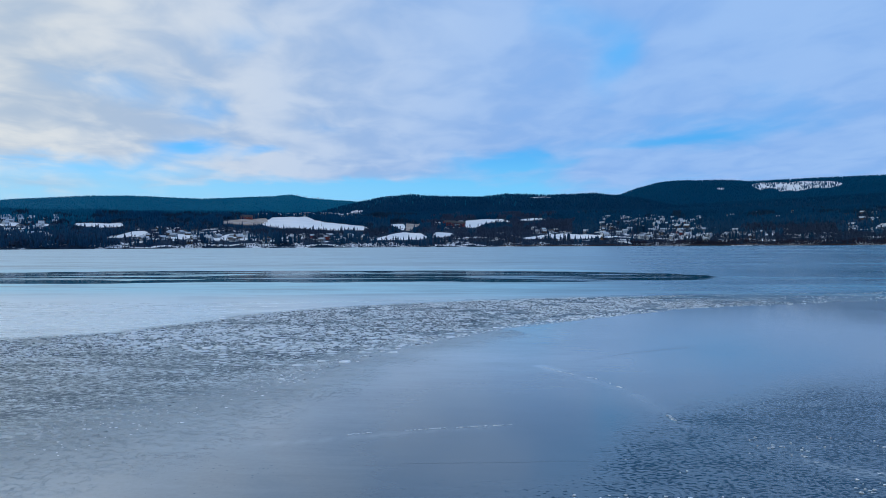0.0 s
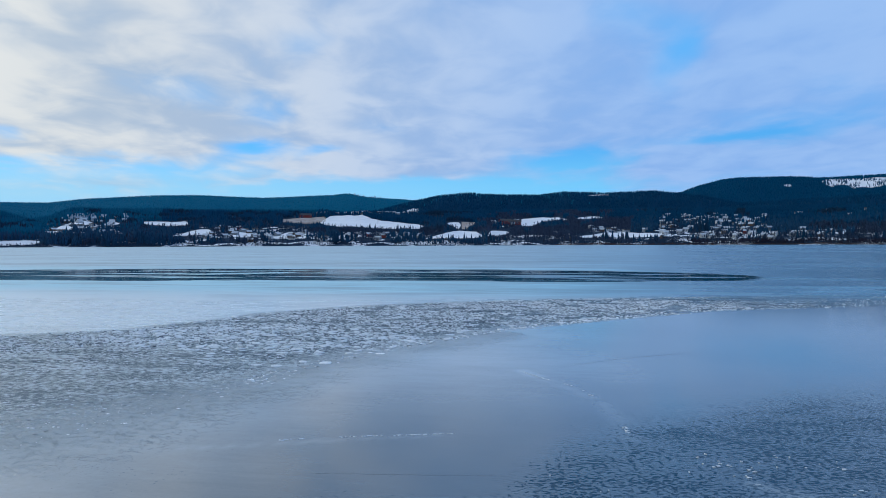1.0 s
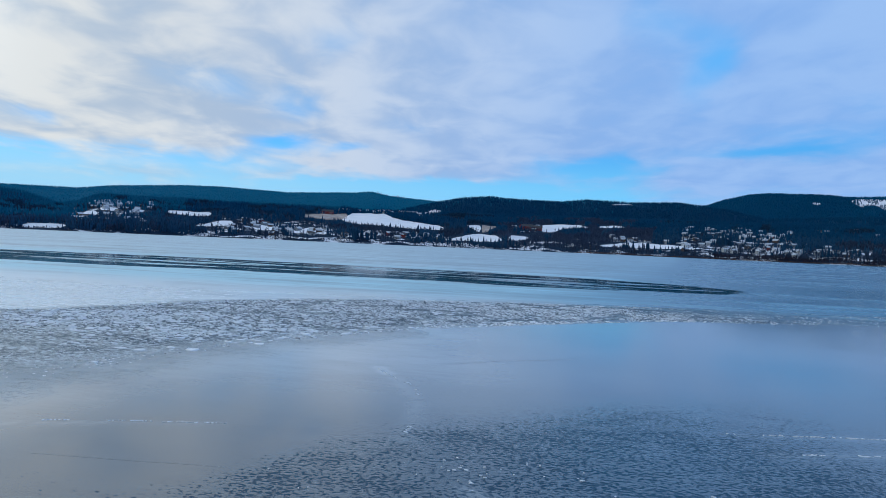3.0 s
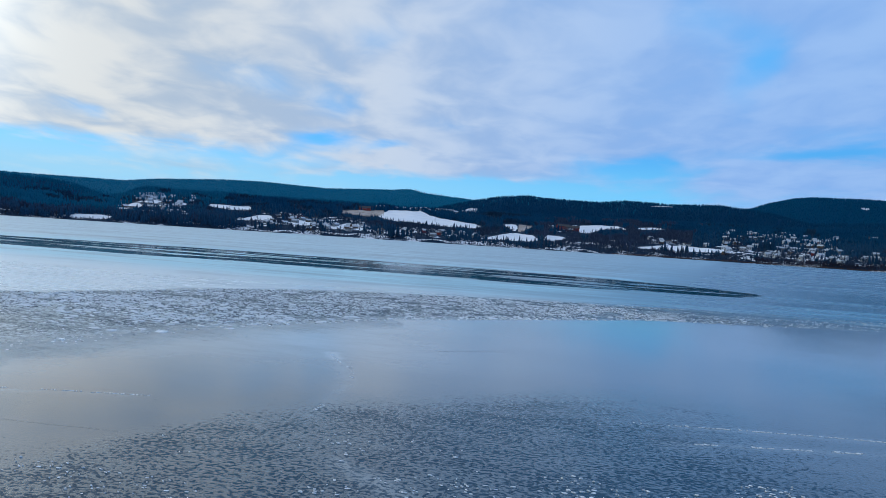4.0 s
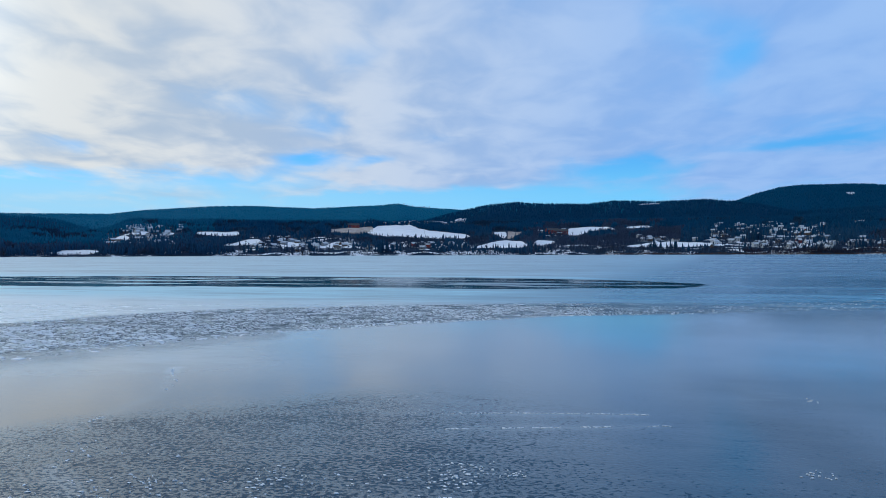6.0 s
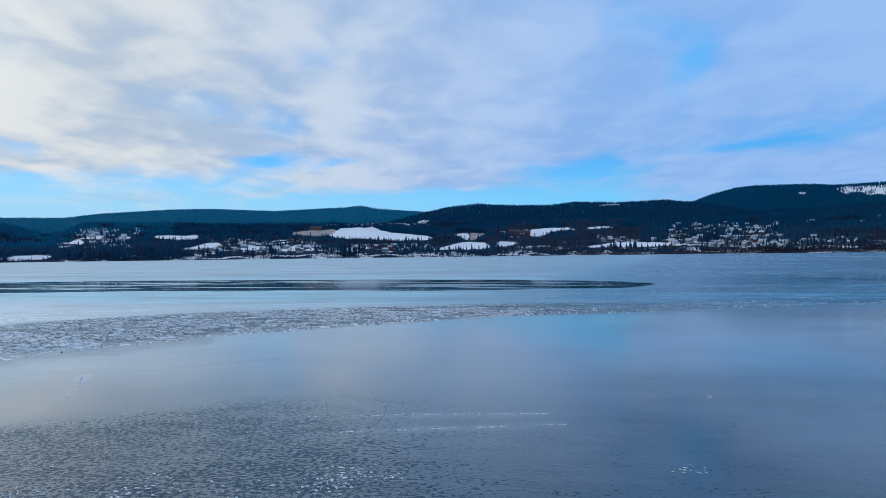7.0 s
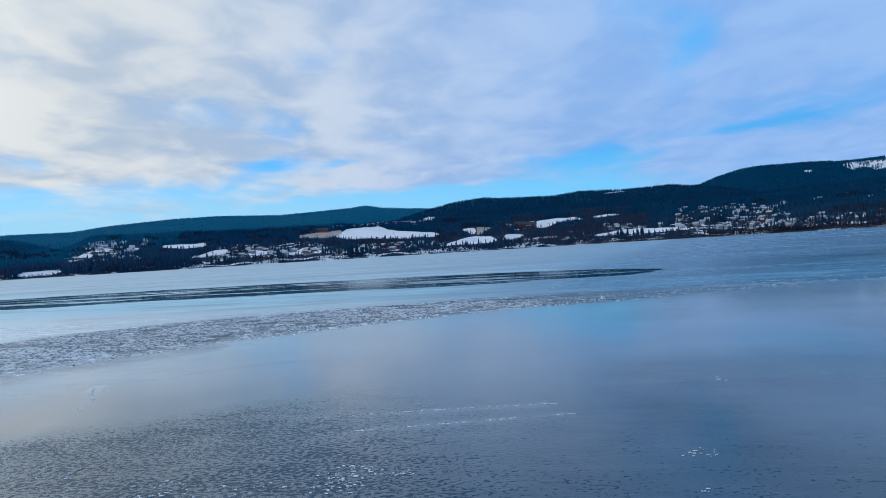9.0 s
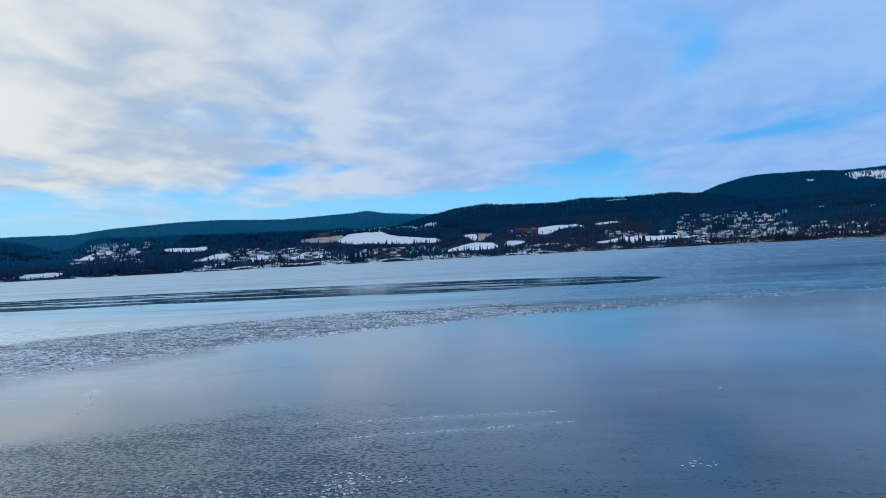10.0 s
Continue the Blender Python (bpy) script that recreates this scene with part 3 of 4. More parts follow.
def bare_woods(name, b, r, h, mat, label):
    """Many leafless trees in one mesh: a stem and a spray of twigs each."""
    n, k = len(b), 22
    base = polar(b, r, land(b, r))
    turn, lean = rng.uniform(0, 2 * math.pi, (n, k)), rng.uniform(0.1, 1.0, (n, k))
    start = rng.uniform(0.12, 0.55, (n, k)) * h[:, None]
    start[:, 0], lean[:, 0] = 0, 0.03
    size = rng.uniform(0.25, 0.5, (n, k)) * h[:, None]
    size[:, 0] = 0.95 * h
    d = np.stack([np.cos(turn) * lean, np.sin(turn) * lean, np.ones_like(lean)], -1)
    d /= np.linalg.norm(d, axis=-1, keepdims=True)
    p0 = np.zeros((n, k, 3))
    p0[..., 2] = start
    side = np.stack([-np.sin(turn + 0.7), np.cos(turn + 0.7), 0 * turn], -1) * rng.uniform(0.025, 0.06, (n, k))[..., None] * h[:, None, None]
    v = np.stack([p0 - 0.2 * side, p0 + d * size[..., None] * 0.6 + side, p0 + d * size[..., None]], 2) + base[:, None, None, :]
    f = np.arange(n * k * 3).reshape(-1, 3)
    return tagged(new(name, sheet(name, v.reshape(-1, 3), f, mat, False)), label, "woods", kind="stuff")


order = np.argsort(lr)
single = np.zeros(len(lb), bool)
single[order[:170]] = True
# woods higher up get needle and twig colours that hold more haze
up = lr > 1600 + 110 * rng.normal(0, 1, len(lb))
m = ~single & ~leafless
west = m & (((lb < -40.5) & (lr > 1420)) | (up & (lb < -34)))
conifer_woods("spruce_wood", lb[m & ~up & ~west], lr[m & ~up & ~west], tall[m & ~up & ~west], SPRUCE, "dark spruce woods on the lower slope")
conifer_woods("upper_wood", lb[m & up & ~west], lr[m & up & ~west], tall[m & up & ~west], HAZED_RIDGE_SPRUCE, "dark spruce woods below the ridge")
conifer_woods("knoll_wood", lb[west], lr[west], tall[west], HAZED_KNOLL_SPRUCE, "spruce woods below a knoll, tinted blue-green for haze")
m = ~single & leafless
brown = m & (lb > -9.5) & (lb < 4)
bare_woods("birch_wood", lb[m & ~brown & ~up], lr[m & ~brown & ~up], tall[m & ~brown & ~up], TWIGS, "leafless birch woods on the slope")
bare_woods("upper_birch_wood", lb[m & ~brown & up], lr[m & ~brown & up], tall[m & ~brown & up], HAZED_SLOPE_TWIGS, "leafless birches high on the slope")
bare_woods("alder_wood", lb[brown], lr[brown], tall[brown], PALE_TWIGS, "leafless grey-brown alder woods below the ridge")
# hill forests split by distance, each with its own haze tint
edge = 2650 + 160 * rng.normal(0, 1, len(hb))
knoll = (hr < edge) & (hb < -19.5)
conifer_woods("knoll_forest", hb[knoll], hr[knoll], high[knoll], HAZED_KNOLL_SPRUCE, "spruce forest on a knoll and low slopes, tinted blue-green for haze")
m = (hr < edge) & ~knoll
conifer_woods("ridge_forest", hb[m], hr[m], high[m], HAZED_RIDGE_SPRUCE, "dense dark spruce forest on the ridge")
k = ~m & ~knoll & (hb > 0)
conifer_woods("hilltop_forest", hb[k], hr[k], high[k], HAZED_MID_SPRUCE, "dark spruce forest on the high hill")
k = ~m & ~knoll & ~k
conifer_woods("hill_forest", hb[k], hr[k], high[k], HAZED_FAR_SPRUCE, "spruce forest on distant hills, tinted pale blue-green for haze")

# thick mixed wood on the bank, rusty scrub below the town, rimed and pale trees higher up
wb, wr = scatter(900, -47, -32.6, 1278, 1345)
wh = np.minimum(rng.uniform(8, 17, len(wb)), headroom(wb, wr))
keep = (wh > 6) & ~open_ground(wb, wr, 2)
wb, wr, wh = wb[keep], wr[keep], wh[keep]
conifer_woods("bank_spruces", wb[::2], wr[::2], wh[::2], SPRUCE, "thick dark spruces on the lake bank")
bare_woods("bank_wood", wb[1::2], wr[1::2], wh[1::2] * 0.85, TWIGS, "dense leafless trees on the lake bank")
wb, wr = scatter(1500, 7.5, 26, 1256, 1284)
bare_woods("rusty_scrub", wb, wr, rng.uniform(3.5, 10.5, len(wb)) * (0.75 + 0.35 * ripple(wb * 1.3, 0 * wb, 35)), RUST_TWIGS, "reddish-brown leafless scrub below the town")
wb, wr = scatter(34, -40.3, -38.6, 1640, 1760)
bare_woods("rimed_trees", wb, wr, rng.uniform(9, 17, len(wb)), RIMED_TWIGS, "leafless trees white with rime beside the village")
wb, wr = scatter(30, -19.2, -17.0, 3100, 3290)
bare_woods("crest_trees", wb, wr, rng.uniform(7, 15, len(wb)), RIMED_TWIGS, "pale leafless trees along the wooded crest")

sb, sr = scatter(4200, -60, 40, 1254, 1276)
keep = ~open_ground(sb, sr, 0)
sb, sr = sb[keep], sr[keep]
bare_woods("shore_scrub", sb, sr, rng.uniform(2.5, 6.0, len(sb)), TWIGS, "leafless scrub along the lake's edge")
sb, sr = scatter(5200, -3, 40, 1243, 1256)
bare_woods("reed_bed", sb, sr, rng.uniform(1.6, 3.2, len(sb)), REED, "reddish-brown dry reeds at the ice edge")


# single trees along the shore
def taper(bm, a, b, r0, r1, k=6):
    d = (Vector(b) - Vector(a)).normalized()
    u = d.orthogonal().normalized()
    v = d.cross(u)
    rings = []
    for p, r in ((Vector(a), r0), (Vector(b), r1)):
        rings.append([bm.verts.new(p + r * (math.cos(i * 2 * math.pi / k) * u + math.sin(i * 2 * math.pi / k) * v)) for i in range(k)])
    for i in range(k):
        bm.faces.new((rings[0][i], rings[0][(i + 1) % k], rings[1][(i + 1) % k], rings[1][i]))
    bm.faces.new(rings[1])


def spruce(seed):
    """A spruce of height 1 with drooping ragged whorls."""
    rnd = random.Random(seed)
    ob = new("spruce_tree")
    bm = bmesh.new()
    taper(bm, (0, 0, -0.03), (0, 0, 0.9), 0.018, 0.003)
    part("trunk", bm, BARK, ob)
    bm = bmesh.new()
    whorls, lean = 10, rnd.uniform(0.8, 1.2)
    for i in range(whorls):
        z = 0.07 + 0.86 * i / whorls
        rad = (0.19 * (1 - z) ** 0.85 + 0.015) * lean
        k = 11
        top = bm.verts.new((rnd.uniform(-0.004, 0.004), rnd.uniform(-0.004, 0.004), min(1.0, z + 0.17 - 0.05 * z)))
        ring = []
        for j in range(k):
            a = (j + rnd.uniform(-0.3, 0.3)) * 2 * math.pi / k
            q = rad * (rnd.uniform(0.85, 1.25) if j % 2 else rnd.uniform(0.45, 0.75))
            ring.append(bm.verts.new((q * math.cos(a), q * math.sin(a), z - rnd.uniform(0, 0.035))))
        for j in range(k):
            bm.faces.new((ring[j], ring[(j + 1) % k], top))
    part("crown", bm, SPRUCE, ob)
    return tagged(ob, "tall dark spruce standing on the snowy lake shore", "tree", "shore trees")


def birch(seed):
    """A leafless tree of height 1: trunk, limbs and a haze of twigs."""
    rnd = random.Random(seed)
    ob = new("birch_tree")
    bm = bmesh.new()
    taper(bm, (0, 0, -0.03), (0.01, 0, 0.85), 0.02, 0.004)
    part("trunk", bm, BARK, ob)
    bm = bmesh.new()
    tips = []
    for i in range(14):
        z, a = rnd.uniform(0.2, 0.75), rnd.uniform(0, 6.28)
        s = rnd.uniform(0.14, 0.30) * (1.1 - z * 0.6)
        end = Vector((s * math.cos(a), s * math.sin(a), z + s * rnd.uniform(0.7, 1.4)))
        taper(bm, (0, 0, z), end, 0.008, 0.002, 4)
        tips += [Vector((0, 0, z)).lerp(end, rnd.uniform(0.35, 1)) for _ in range(14)]
    part("bough", bm, BARK, ob)
    bm = bmesh.new()
    for p in tips:
        d = Vector((rnd.uniform(-1, 1), rnd.uniform(-1, 1), rnd.uniform(0.1, 1.3))).normalized() * rnd.uniform(0.06, 0.13)
        o = d.orthogonal().normalized() * rnd.uniform(0.004, 0.009)
        solid(bm, [p, p + d * 0.6 + o, p + d, p + d * 0.6 - o], [(0, 1, 2, 3)])
    part("crown", bm, TWIGS, ob)
    return tagged(ob, "leafless birch with brown twigs beside the frozen lake", "tree", "shore trees")


models = {False: [spruce(i) for i in range(4)], True: [birch(20 + i) for i in range(4)]}
used = set()
for i in order[:170]:
    bare = bool(leafless[i])
    model = models[bare][i % 4]
    h = float(tall[i])
    where = Matrix.Translation(spot(lb[i], lr[i])) @ Matrix.Rotation(float(rng.uniform(0, 6.28)), 4, "Z") @ Matrix.Scale(h, 4)
    if model.name in used:
        tree = copy_thing(model, Matrix.Identity(4))
    else:
        tree = model
        used.add(model.name)
    tree.matrix_basis = where

for tree in [t for pair in models.values() for t in pair if t.name not in used]:
    used.add(tree.name)
    tree.matrix_basis = Matrix.Translation(spot(-30.0 + len(used), 1290)) @ Matrix.Scale(11.0, 4)

# tall clumps that stand out along the shore: bearing, distance, trees, height
for b0, r0, count, tallest in ((-20.6, 1276, 9, 25), (-19.7, 1282, 6, 20), (-31.2, 1286, 7, 17), (-38.2, 1292, 12, 19), (-35.2, 1290, 11, 21), (-33.6, 1300, 6, 18), (-11.6, 1304, 5, 13),
                               (-7.6, 1288, 7, 17), (1.2, 1302, 5, 14), (2.1, 1302, 6, 19), (2.8, 1302, 5, 16), (8.1, 1420, 13, 30), (-26.2, 1298, 7, 16), (-15.9, 1290, 6, 15),
                               (15.2, 1298, 9, 19), (12.2, 1288, 7, 15), (20.2, 1288, 9, 17), (10.0, 1500, 6, 20), (-40.3, 1300, 9, 18), (-28.4, 1300, 6, 16)):
    for _ in range(count):
        b, r = b0 + float(rng.normal(0, 0.32)), r0 + float(rng.uniform(-8, 14))
        h = tallest * float(rng.uniform(0.55, 1.0))
        tree = copy_thing(models[False][int(rng.integers(4))], Matrix.Identity(4))
        tree.matrix_basis = Matrix.Translation(spot(b, r)) @ Matrix.Rotation(float(rng.uniform(0, 6.28)), 4, "Z") @ Matrix.Scale(h, 4)


# ---- houses ----
def house(kind, paint, w_, d_, h_, roof_h, snow=True, chimney=True):
    """A gabled wooden house, its ridge along x, standing on z = 0."""
    ob = new(kind)
    bm = bmesh.new()
    x, y = w_ / 2, d_ / 2
    solid(bm, [(-x, -y, -2.5), (x, -y, -2.5), (x, y, -2.5), (-x, y, -2.5), (-x, -y, h_), (x, -y, h_), (x, y, h_), (-x, y, h_), (-x, 0, h_ + roof_h), (x, 0, h_ + roof_h)],
          [(0, 1, 5, 4), (2, 3, 7, 6), (1, 2, 6, 9, 5), (3, 0, 4, 8, 7), (0, 3, 2, 1), (4, 5, 9, 8), (6, 7, 8, 9)])
    part("wall", bm, PAINT[paint], ob)
    bm = bmesh.new()
    over, thick_ = 0.6, 0.35
    for s in (-1, 1):
        drop = roof_h * over / y
        a = [(-x - over, s * (y + over), h_ - drop + 0.02), (x + over, s * (y + over), h_ - drop + 0.02), (x + over, 0, h_ + roof_h + 0.02), (-x - over, 0, h_ + roof_h + 0.02)]
        solid(bm, a + [(p[0], p[1], p[2] + thick_) for p in a], [(0, 1, 2, 3), (4, 7, 6, 5), (0, 4, 5, 1), (1, 5, 6, 2), (2, 6, 7, 3), (3, 7, 4, 0)])
    part("roof", bm, ROOF_SNOW if snow else ROOF_TILE, ob, "snow-covered gable roof" if snow else "dark tiled gable roof")
    levels = 2 if h_ > 4.5 else 1
    count = max(2, int(w_ / 3.2))
    for level in range(levels):
        for i in range(count):
            if level == 0 and i == count // 2:
                bm = bmesh.new()
                cx = -x + (i + 0.5) * w_ / count
                block(bm, cx - 0.5, -y - 0.06, 0.1, cx + 0.5, -y + 0.02, 2.1)
                part("door", bm, PAINT["brown"], ob, "dark wooden door")
                continue
            bm = bmesh.new()
            cx, cz = -x + (i + 0.5) * w_ / count, 1.0 + 2.7 * level
            block(bm, cx - 0.7, -y - 0.07, cz - 0.05, cx + 0.7, -y + 0.02, cz + 1.3)
            window = part("window", bm, PAINT["white"], ob, "white window frame")
            bm = bmesh.new()
            block(bm, cx - 0.58, -y - 0.09, cz + 0.06, cx + 0.58, -y - 0.05, cz + 1.18)
            part("pane", bm, GLASS, window, "dark glass pane")
    if chimney:
        bm = bmesh.new()
        block(bm, x * 0.3, 0.3, h_, x * 0.3 + 0.8, 1.0, h_ + roof_h + 1.1)
        part("chimney", bm, CHIMNEY, ob, "brick chimney")
    return ob


HOUSES = [
    tagged(house("house", "white", 10, 8, 4.8, 2.6), "white wooden house with a snowy gable roof", "house", "village houses"),
    tagged(house("house", "brown", 10, 8, 3.4, 2.6), "low brown wooden house with a snowy roof", "house", "village houses"),
    tagged(house("house", "grey", 12, 8, 4.4, 2.4), "wide grey house with a snowy roof", "house", "village houses"),
    tagged(house("house", "ochre", 9.5, 7.5, 4.7, 2.6), "ochre wooden house with a snowy gable roof", "house", "village houses"),
    tagged(house("house", "red", 9.5, 7.5, 4.8, 2.8), "red wooden house with a snowy roof", "house", "village houses"),
    tagged(house("house", "white", 12, 8, 3.2, 2.2, False), "low white house with a dark tiled roof", "house", "village houses"),
    tagged(house("barn", "red", 30, 12, 6.5, 4.5, False, False), "long red wooden barn with a dark roof", "barn"),
]
placed = set()


def stand(i, b, r, turn):
    """Model i at bearing b and distance r, turned from facing the lake."""
    p = spot(b, r, 0.4)
    m = Matrix.Translation(p) @ Matrix.Rotation(radians(turn - b), 4, "Z")
    if i in placed:
        return copy_thing(HOUSES[i], m)
    placed.add(i)
    HOUSES[i].matrix_basis = m
    return HOUSES[i]


stand(6, -23.2, 1850, 8)
stand(6, -6.2, 1632, -6)
stand(6, -6.95, 1660, 30)
stand(3, 9.9, 1405, 10)
stand(3, -26.4, 1390, -20)
stand(4, 11.2, 1390, 15)
for b0, b1, r0, r1, count in ((5.2, 9.5, 1300, 1870, 46), (9.5, 13.0, 1300, 1790, 36), (13, 18, 1285, 1460, 10), (-42, -36.5, 1350, 1850, 34), (-31, -23.2, 1300, 1560, 32),
                              (-20.3, -15.4, 1950, 2130, 18), (-8, -5.5, 1585, 1700, 5), (-1, 5, 1425, 1480, 8), (-22.5, -13.5, 1280, 1390, 12), (22.8, 25.8, 1390, 1960, 10), (14, 22, 1700, 1950, 5), (-22.5, -18, 1935, 1960, 4)):
    spots = []
    for _ in range(count * 20):
        b, r = rng.uniform(b0, b1), math.sqrt(rng.uniform(r0 * r0, r1 * r1))
        if len(spots) < count and all(math.hypot(radians(b - c) * r, r - q) > 16 for c, q in spots):
            spots.append((b, r))
    for b, r in spots:
        stand(int(rng.choice(6, p=(0.25, 0.29, 0.27, 0.0, 0.05, 0.14))), b, r, float(rng.uniform(-50, 50)))

# a lone power pole in the big field
pole = new("power_pole")
bm = bmesh.new()
taper(bm, (0, 0, -0.5), (0, 0, 11), 0.2, 0.14, 8)
part("pole", bm, BARK, pole)
bm = bmesh.new()
block(bm, -1.1, -0.08, 10.2, 1.1, 0.08, 10.36)
part("crossarm", bm, BARK, pole)
pole.location = spot(-17.4, 1640, 0.4)
tagged(pole, "weathered wooden power pole in a snowy field", "power pole")


# ---- the frozen lake ----
def along(x, y):
    return (x + y) * 0.70711, (y - x) * 0.70711


NEAR_U, NEAR_V = (-10, 3.2, 7.8, 11.9, 16.3, 22.3, 29.3, 37.8, 42.8, 48, 60.8, 80), (14, 18.7, 20.5, 23.5, 25.5, 27.2, 27.3, 27.0, 25.1, 23.3, 18.4, 14)
FAR_U, FAR_V = (-20, -3.5, 3.6, 7.8, 12.7, 16.6, 21.9, 29.1, 36.3, 43.2, 50.5, 55.9, 62.9, 74), (44, 39, 37, 36, 38.2, 40, 40.9, 39.5, 37.7, 34.3, 30.7, 27.6, 24.7, 24.5)


def belt(x, y):
    """Where a place lies across the belt of brash ice: 0 at its near edge, 1 at its far edge."""
    u, v = along(x, y)
    a, b = np.interp(u, NEAR_U, NEAR_V), np.interp(u, FAR_U, FAR_V)
    return (v - a) / (b - a), u


def layers(x, y):
    """Hoar frost with mirrored cloud brightness added, brash, open lead and grainy ice at each place of the lake."""
    wob = ripple(x / 3.0, y / 3.0, 51, 4)
    t, u = belt(x + 0.9 * wob, y + 0.9 * wob)
    soft = np.where(u < 22, 0.30, 0.12)
    brash = fade(-soft, soft * 0.6, t) * (1 - fade(0.95, 1.04, t)) * (1 - 0.85 * fade(38, 58, u)) * fade(-25, 8, u + 4) * (1 - 0.28 * fade(17, 7, u) * fade(0.85, 0.35, t))
    past = fade(0.98, 1.05, t)
    low = np.interp(x, (-200, -120, -54, -27, -2.6, 8.6, 16.9, 21), (60, 62, 69.5, 73, 74.4, 76, 80.7, 86.4))
    high = np.interp(x, (-200, -120, -91, -58, -20, 4.3, 17.4, 21), (80, 88, 95, 105, 106.5, 102, 93.6, 86.4))
    across = np.minimum(y - low, high - y)
    lead = fade(-3, 3.5, across + 1.5 * ripple(x / 18.0, y / 5.0, 53)) * (x < 22)
    hem = np.interp(x, (5, 16, 23, 30, 45), (62, 63.5, 69, 73, 71)) + 1.5 * ripple(x / 4.0, 0 * x, 55, 3)
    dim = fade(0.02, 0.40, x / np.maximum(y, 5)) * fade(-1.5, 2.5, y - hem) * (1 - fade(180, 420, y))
    lens = fade(-26, -4, x) * lead
    lead = lead * (0.70 - 0.10 * fade(-30, -5, x) + 0.4 * (1 - fade(1.0, 6.0, across)))
    lead = np.maximum(lead, 0.16 * dim)
    rim = fade(0.5, 2.5, y - high) * (1 - fade(4, 9, y - high)) * (1 - fade(2, 18, x))
    edge = np.interp(x, (-6, -0.5, 0.6, 2.2, 4.4, 6, 9.8, 14, 19, 26), (9, 13.0, 16.7, 18.8, 20.8, 22.3, 23.0, 19.5, 17, 14))
    shred = ripple(x / 0.7, y / 0.5, 57, 3)
    grain = fade(-2.2 - 3.5 * fade(5, 11, x), 2.8 + 6 * fade(6, 12, x), edge - y + 0.7 * wob + 0.4 * shred) * 0.95 * (1 - 0.62 * fade(9, 15, x))
    grain = np.maximum(grain, 0.40 * fade(-8, -14, x) * fade(32, 22, y) * (0.7 + 0.6 * shred))
    # whiter to the left, standing in for bright cloud mirrored in the ice
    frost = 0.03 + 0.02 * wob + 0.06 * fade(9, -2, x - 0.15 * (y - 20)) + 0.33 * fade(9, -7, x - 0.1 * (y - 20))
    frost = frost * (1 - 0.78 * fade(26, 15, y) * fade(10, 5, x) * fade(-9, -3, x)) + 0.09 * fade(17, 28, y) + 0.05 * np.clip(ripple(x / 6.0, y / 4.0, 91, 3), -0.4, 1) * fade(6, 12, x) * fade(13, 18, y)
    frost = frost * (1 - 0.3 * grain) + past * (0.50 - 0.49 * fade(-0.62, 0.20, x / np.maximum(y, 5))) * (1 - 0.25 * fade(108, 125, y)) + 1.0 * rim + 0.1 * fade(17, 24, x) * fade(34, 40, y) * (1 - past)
    for x0, y0, x1, y1, wide, much in ((8.3, 18.7, 14.0, 20.6, 0.22, 0.16), (8.0, 20.1, 13.6, 21.5, 0.22, 0.13), (-6.9, 14.7, -1.7, 16.9, 0.12, 0.10),
                                       (-1.2, 24.5, -0.3, 23.2, 0.18, 0.22), (-0.3, 23.2, 1.3, 20.6, 0.25, 0.10), (1.3, 20.6, 2.0, 16.8, 0.25, 0.09), (3.4, 15.0, 5.4, 13.6, 0.2, 0.20)):
        k = np.clip(((x - x0) * (x1 - x0) + (y - y0) * (y1 - y0)) / ((x1 - x0) ** 2 + (y1 - y0) ** 2), 0, 1)
        away = np.hypot(x - x0 - k * (x1 - x0), y - y0 - k * (y1 - y0)) + 0.12 * shred
        frost = frost + much * np.exp(-(away / wide) ** 2) * fade(0, 0.1, k) * (1 - fade(0.9, 1, k))
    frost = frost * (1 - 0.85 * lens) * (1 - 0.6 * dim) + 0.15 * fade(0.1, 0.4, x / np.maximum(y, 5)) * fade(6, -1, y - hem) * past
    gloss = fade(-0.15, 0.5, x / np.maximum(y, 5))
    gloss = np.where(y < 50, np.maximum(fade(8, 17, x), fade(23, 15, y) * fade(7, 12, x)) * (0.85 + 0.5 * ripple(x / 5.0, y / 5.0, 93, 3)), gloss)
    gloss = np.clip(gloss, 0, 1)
    frost = frost * (1 - 0.6 * gloss * fade(26, 16, y))
    frost = frost * (1 - 0.72 * fade(0.5, 1.0, brash) * fade(8, 20, u))
    return np.clip(frost, 0.01, 1), np.clip(brash, 0, 1), lead, np.clip(grain, 0, 1), gloss


bs = np.concatenate([np.arange(-180, -64, 8.0), np.arange(-64, 46, 0.25), np.arange(46, 180, 8.0), [180.0]])
rs = np.concatenate([[0.01, 3.0], 5.0 * 1.0125 ** np.arange(0, 556)])
bb, rr = np.meshgrid(bs, rs)
places = polar(bb, rr, 0 * rr)
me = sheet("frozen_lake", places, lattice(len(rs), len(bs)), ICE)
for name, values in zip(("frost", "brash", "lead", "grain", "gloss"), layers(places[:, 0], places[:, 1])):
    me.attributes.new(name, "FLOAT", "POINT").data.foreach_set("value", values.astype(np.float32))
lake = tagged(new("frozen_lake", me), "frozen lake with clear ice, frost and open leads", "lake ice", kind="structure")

# ---- loose ice and snow on the lake ----
rng = np.random.default_rng(5)


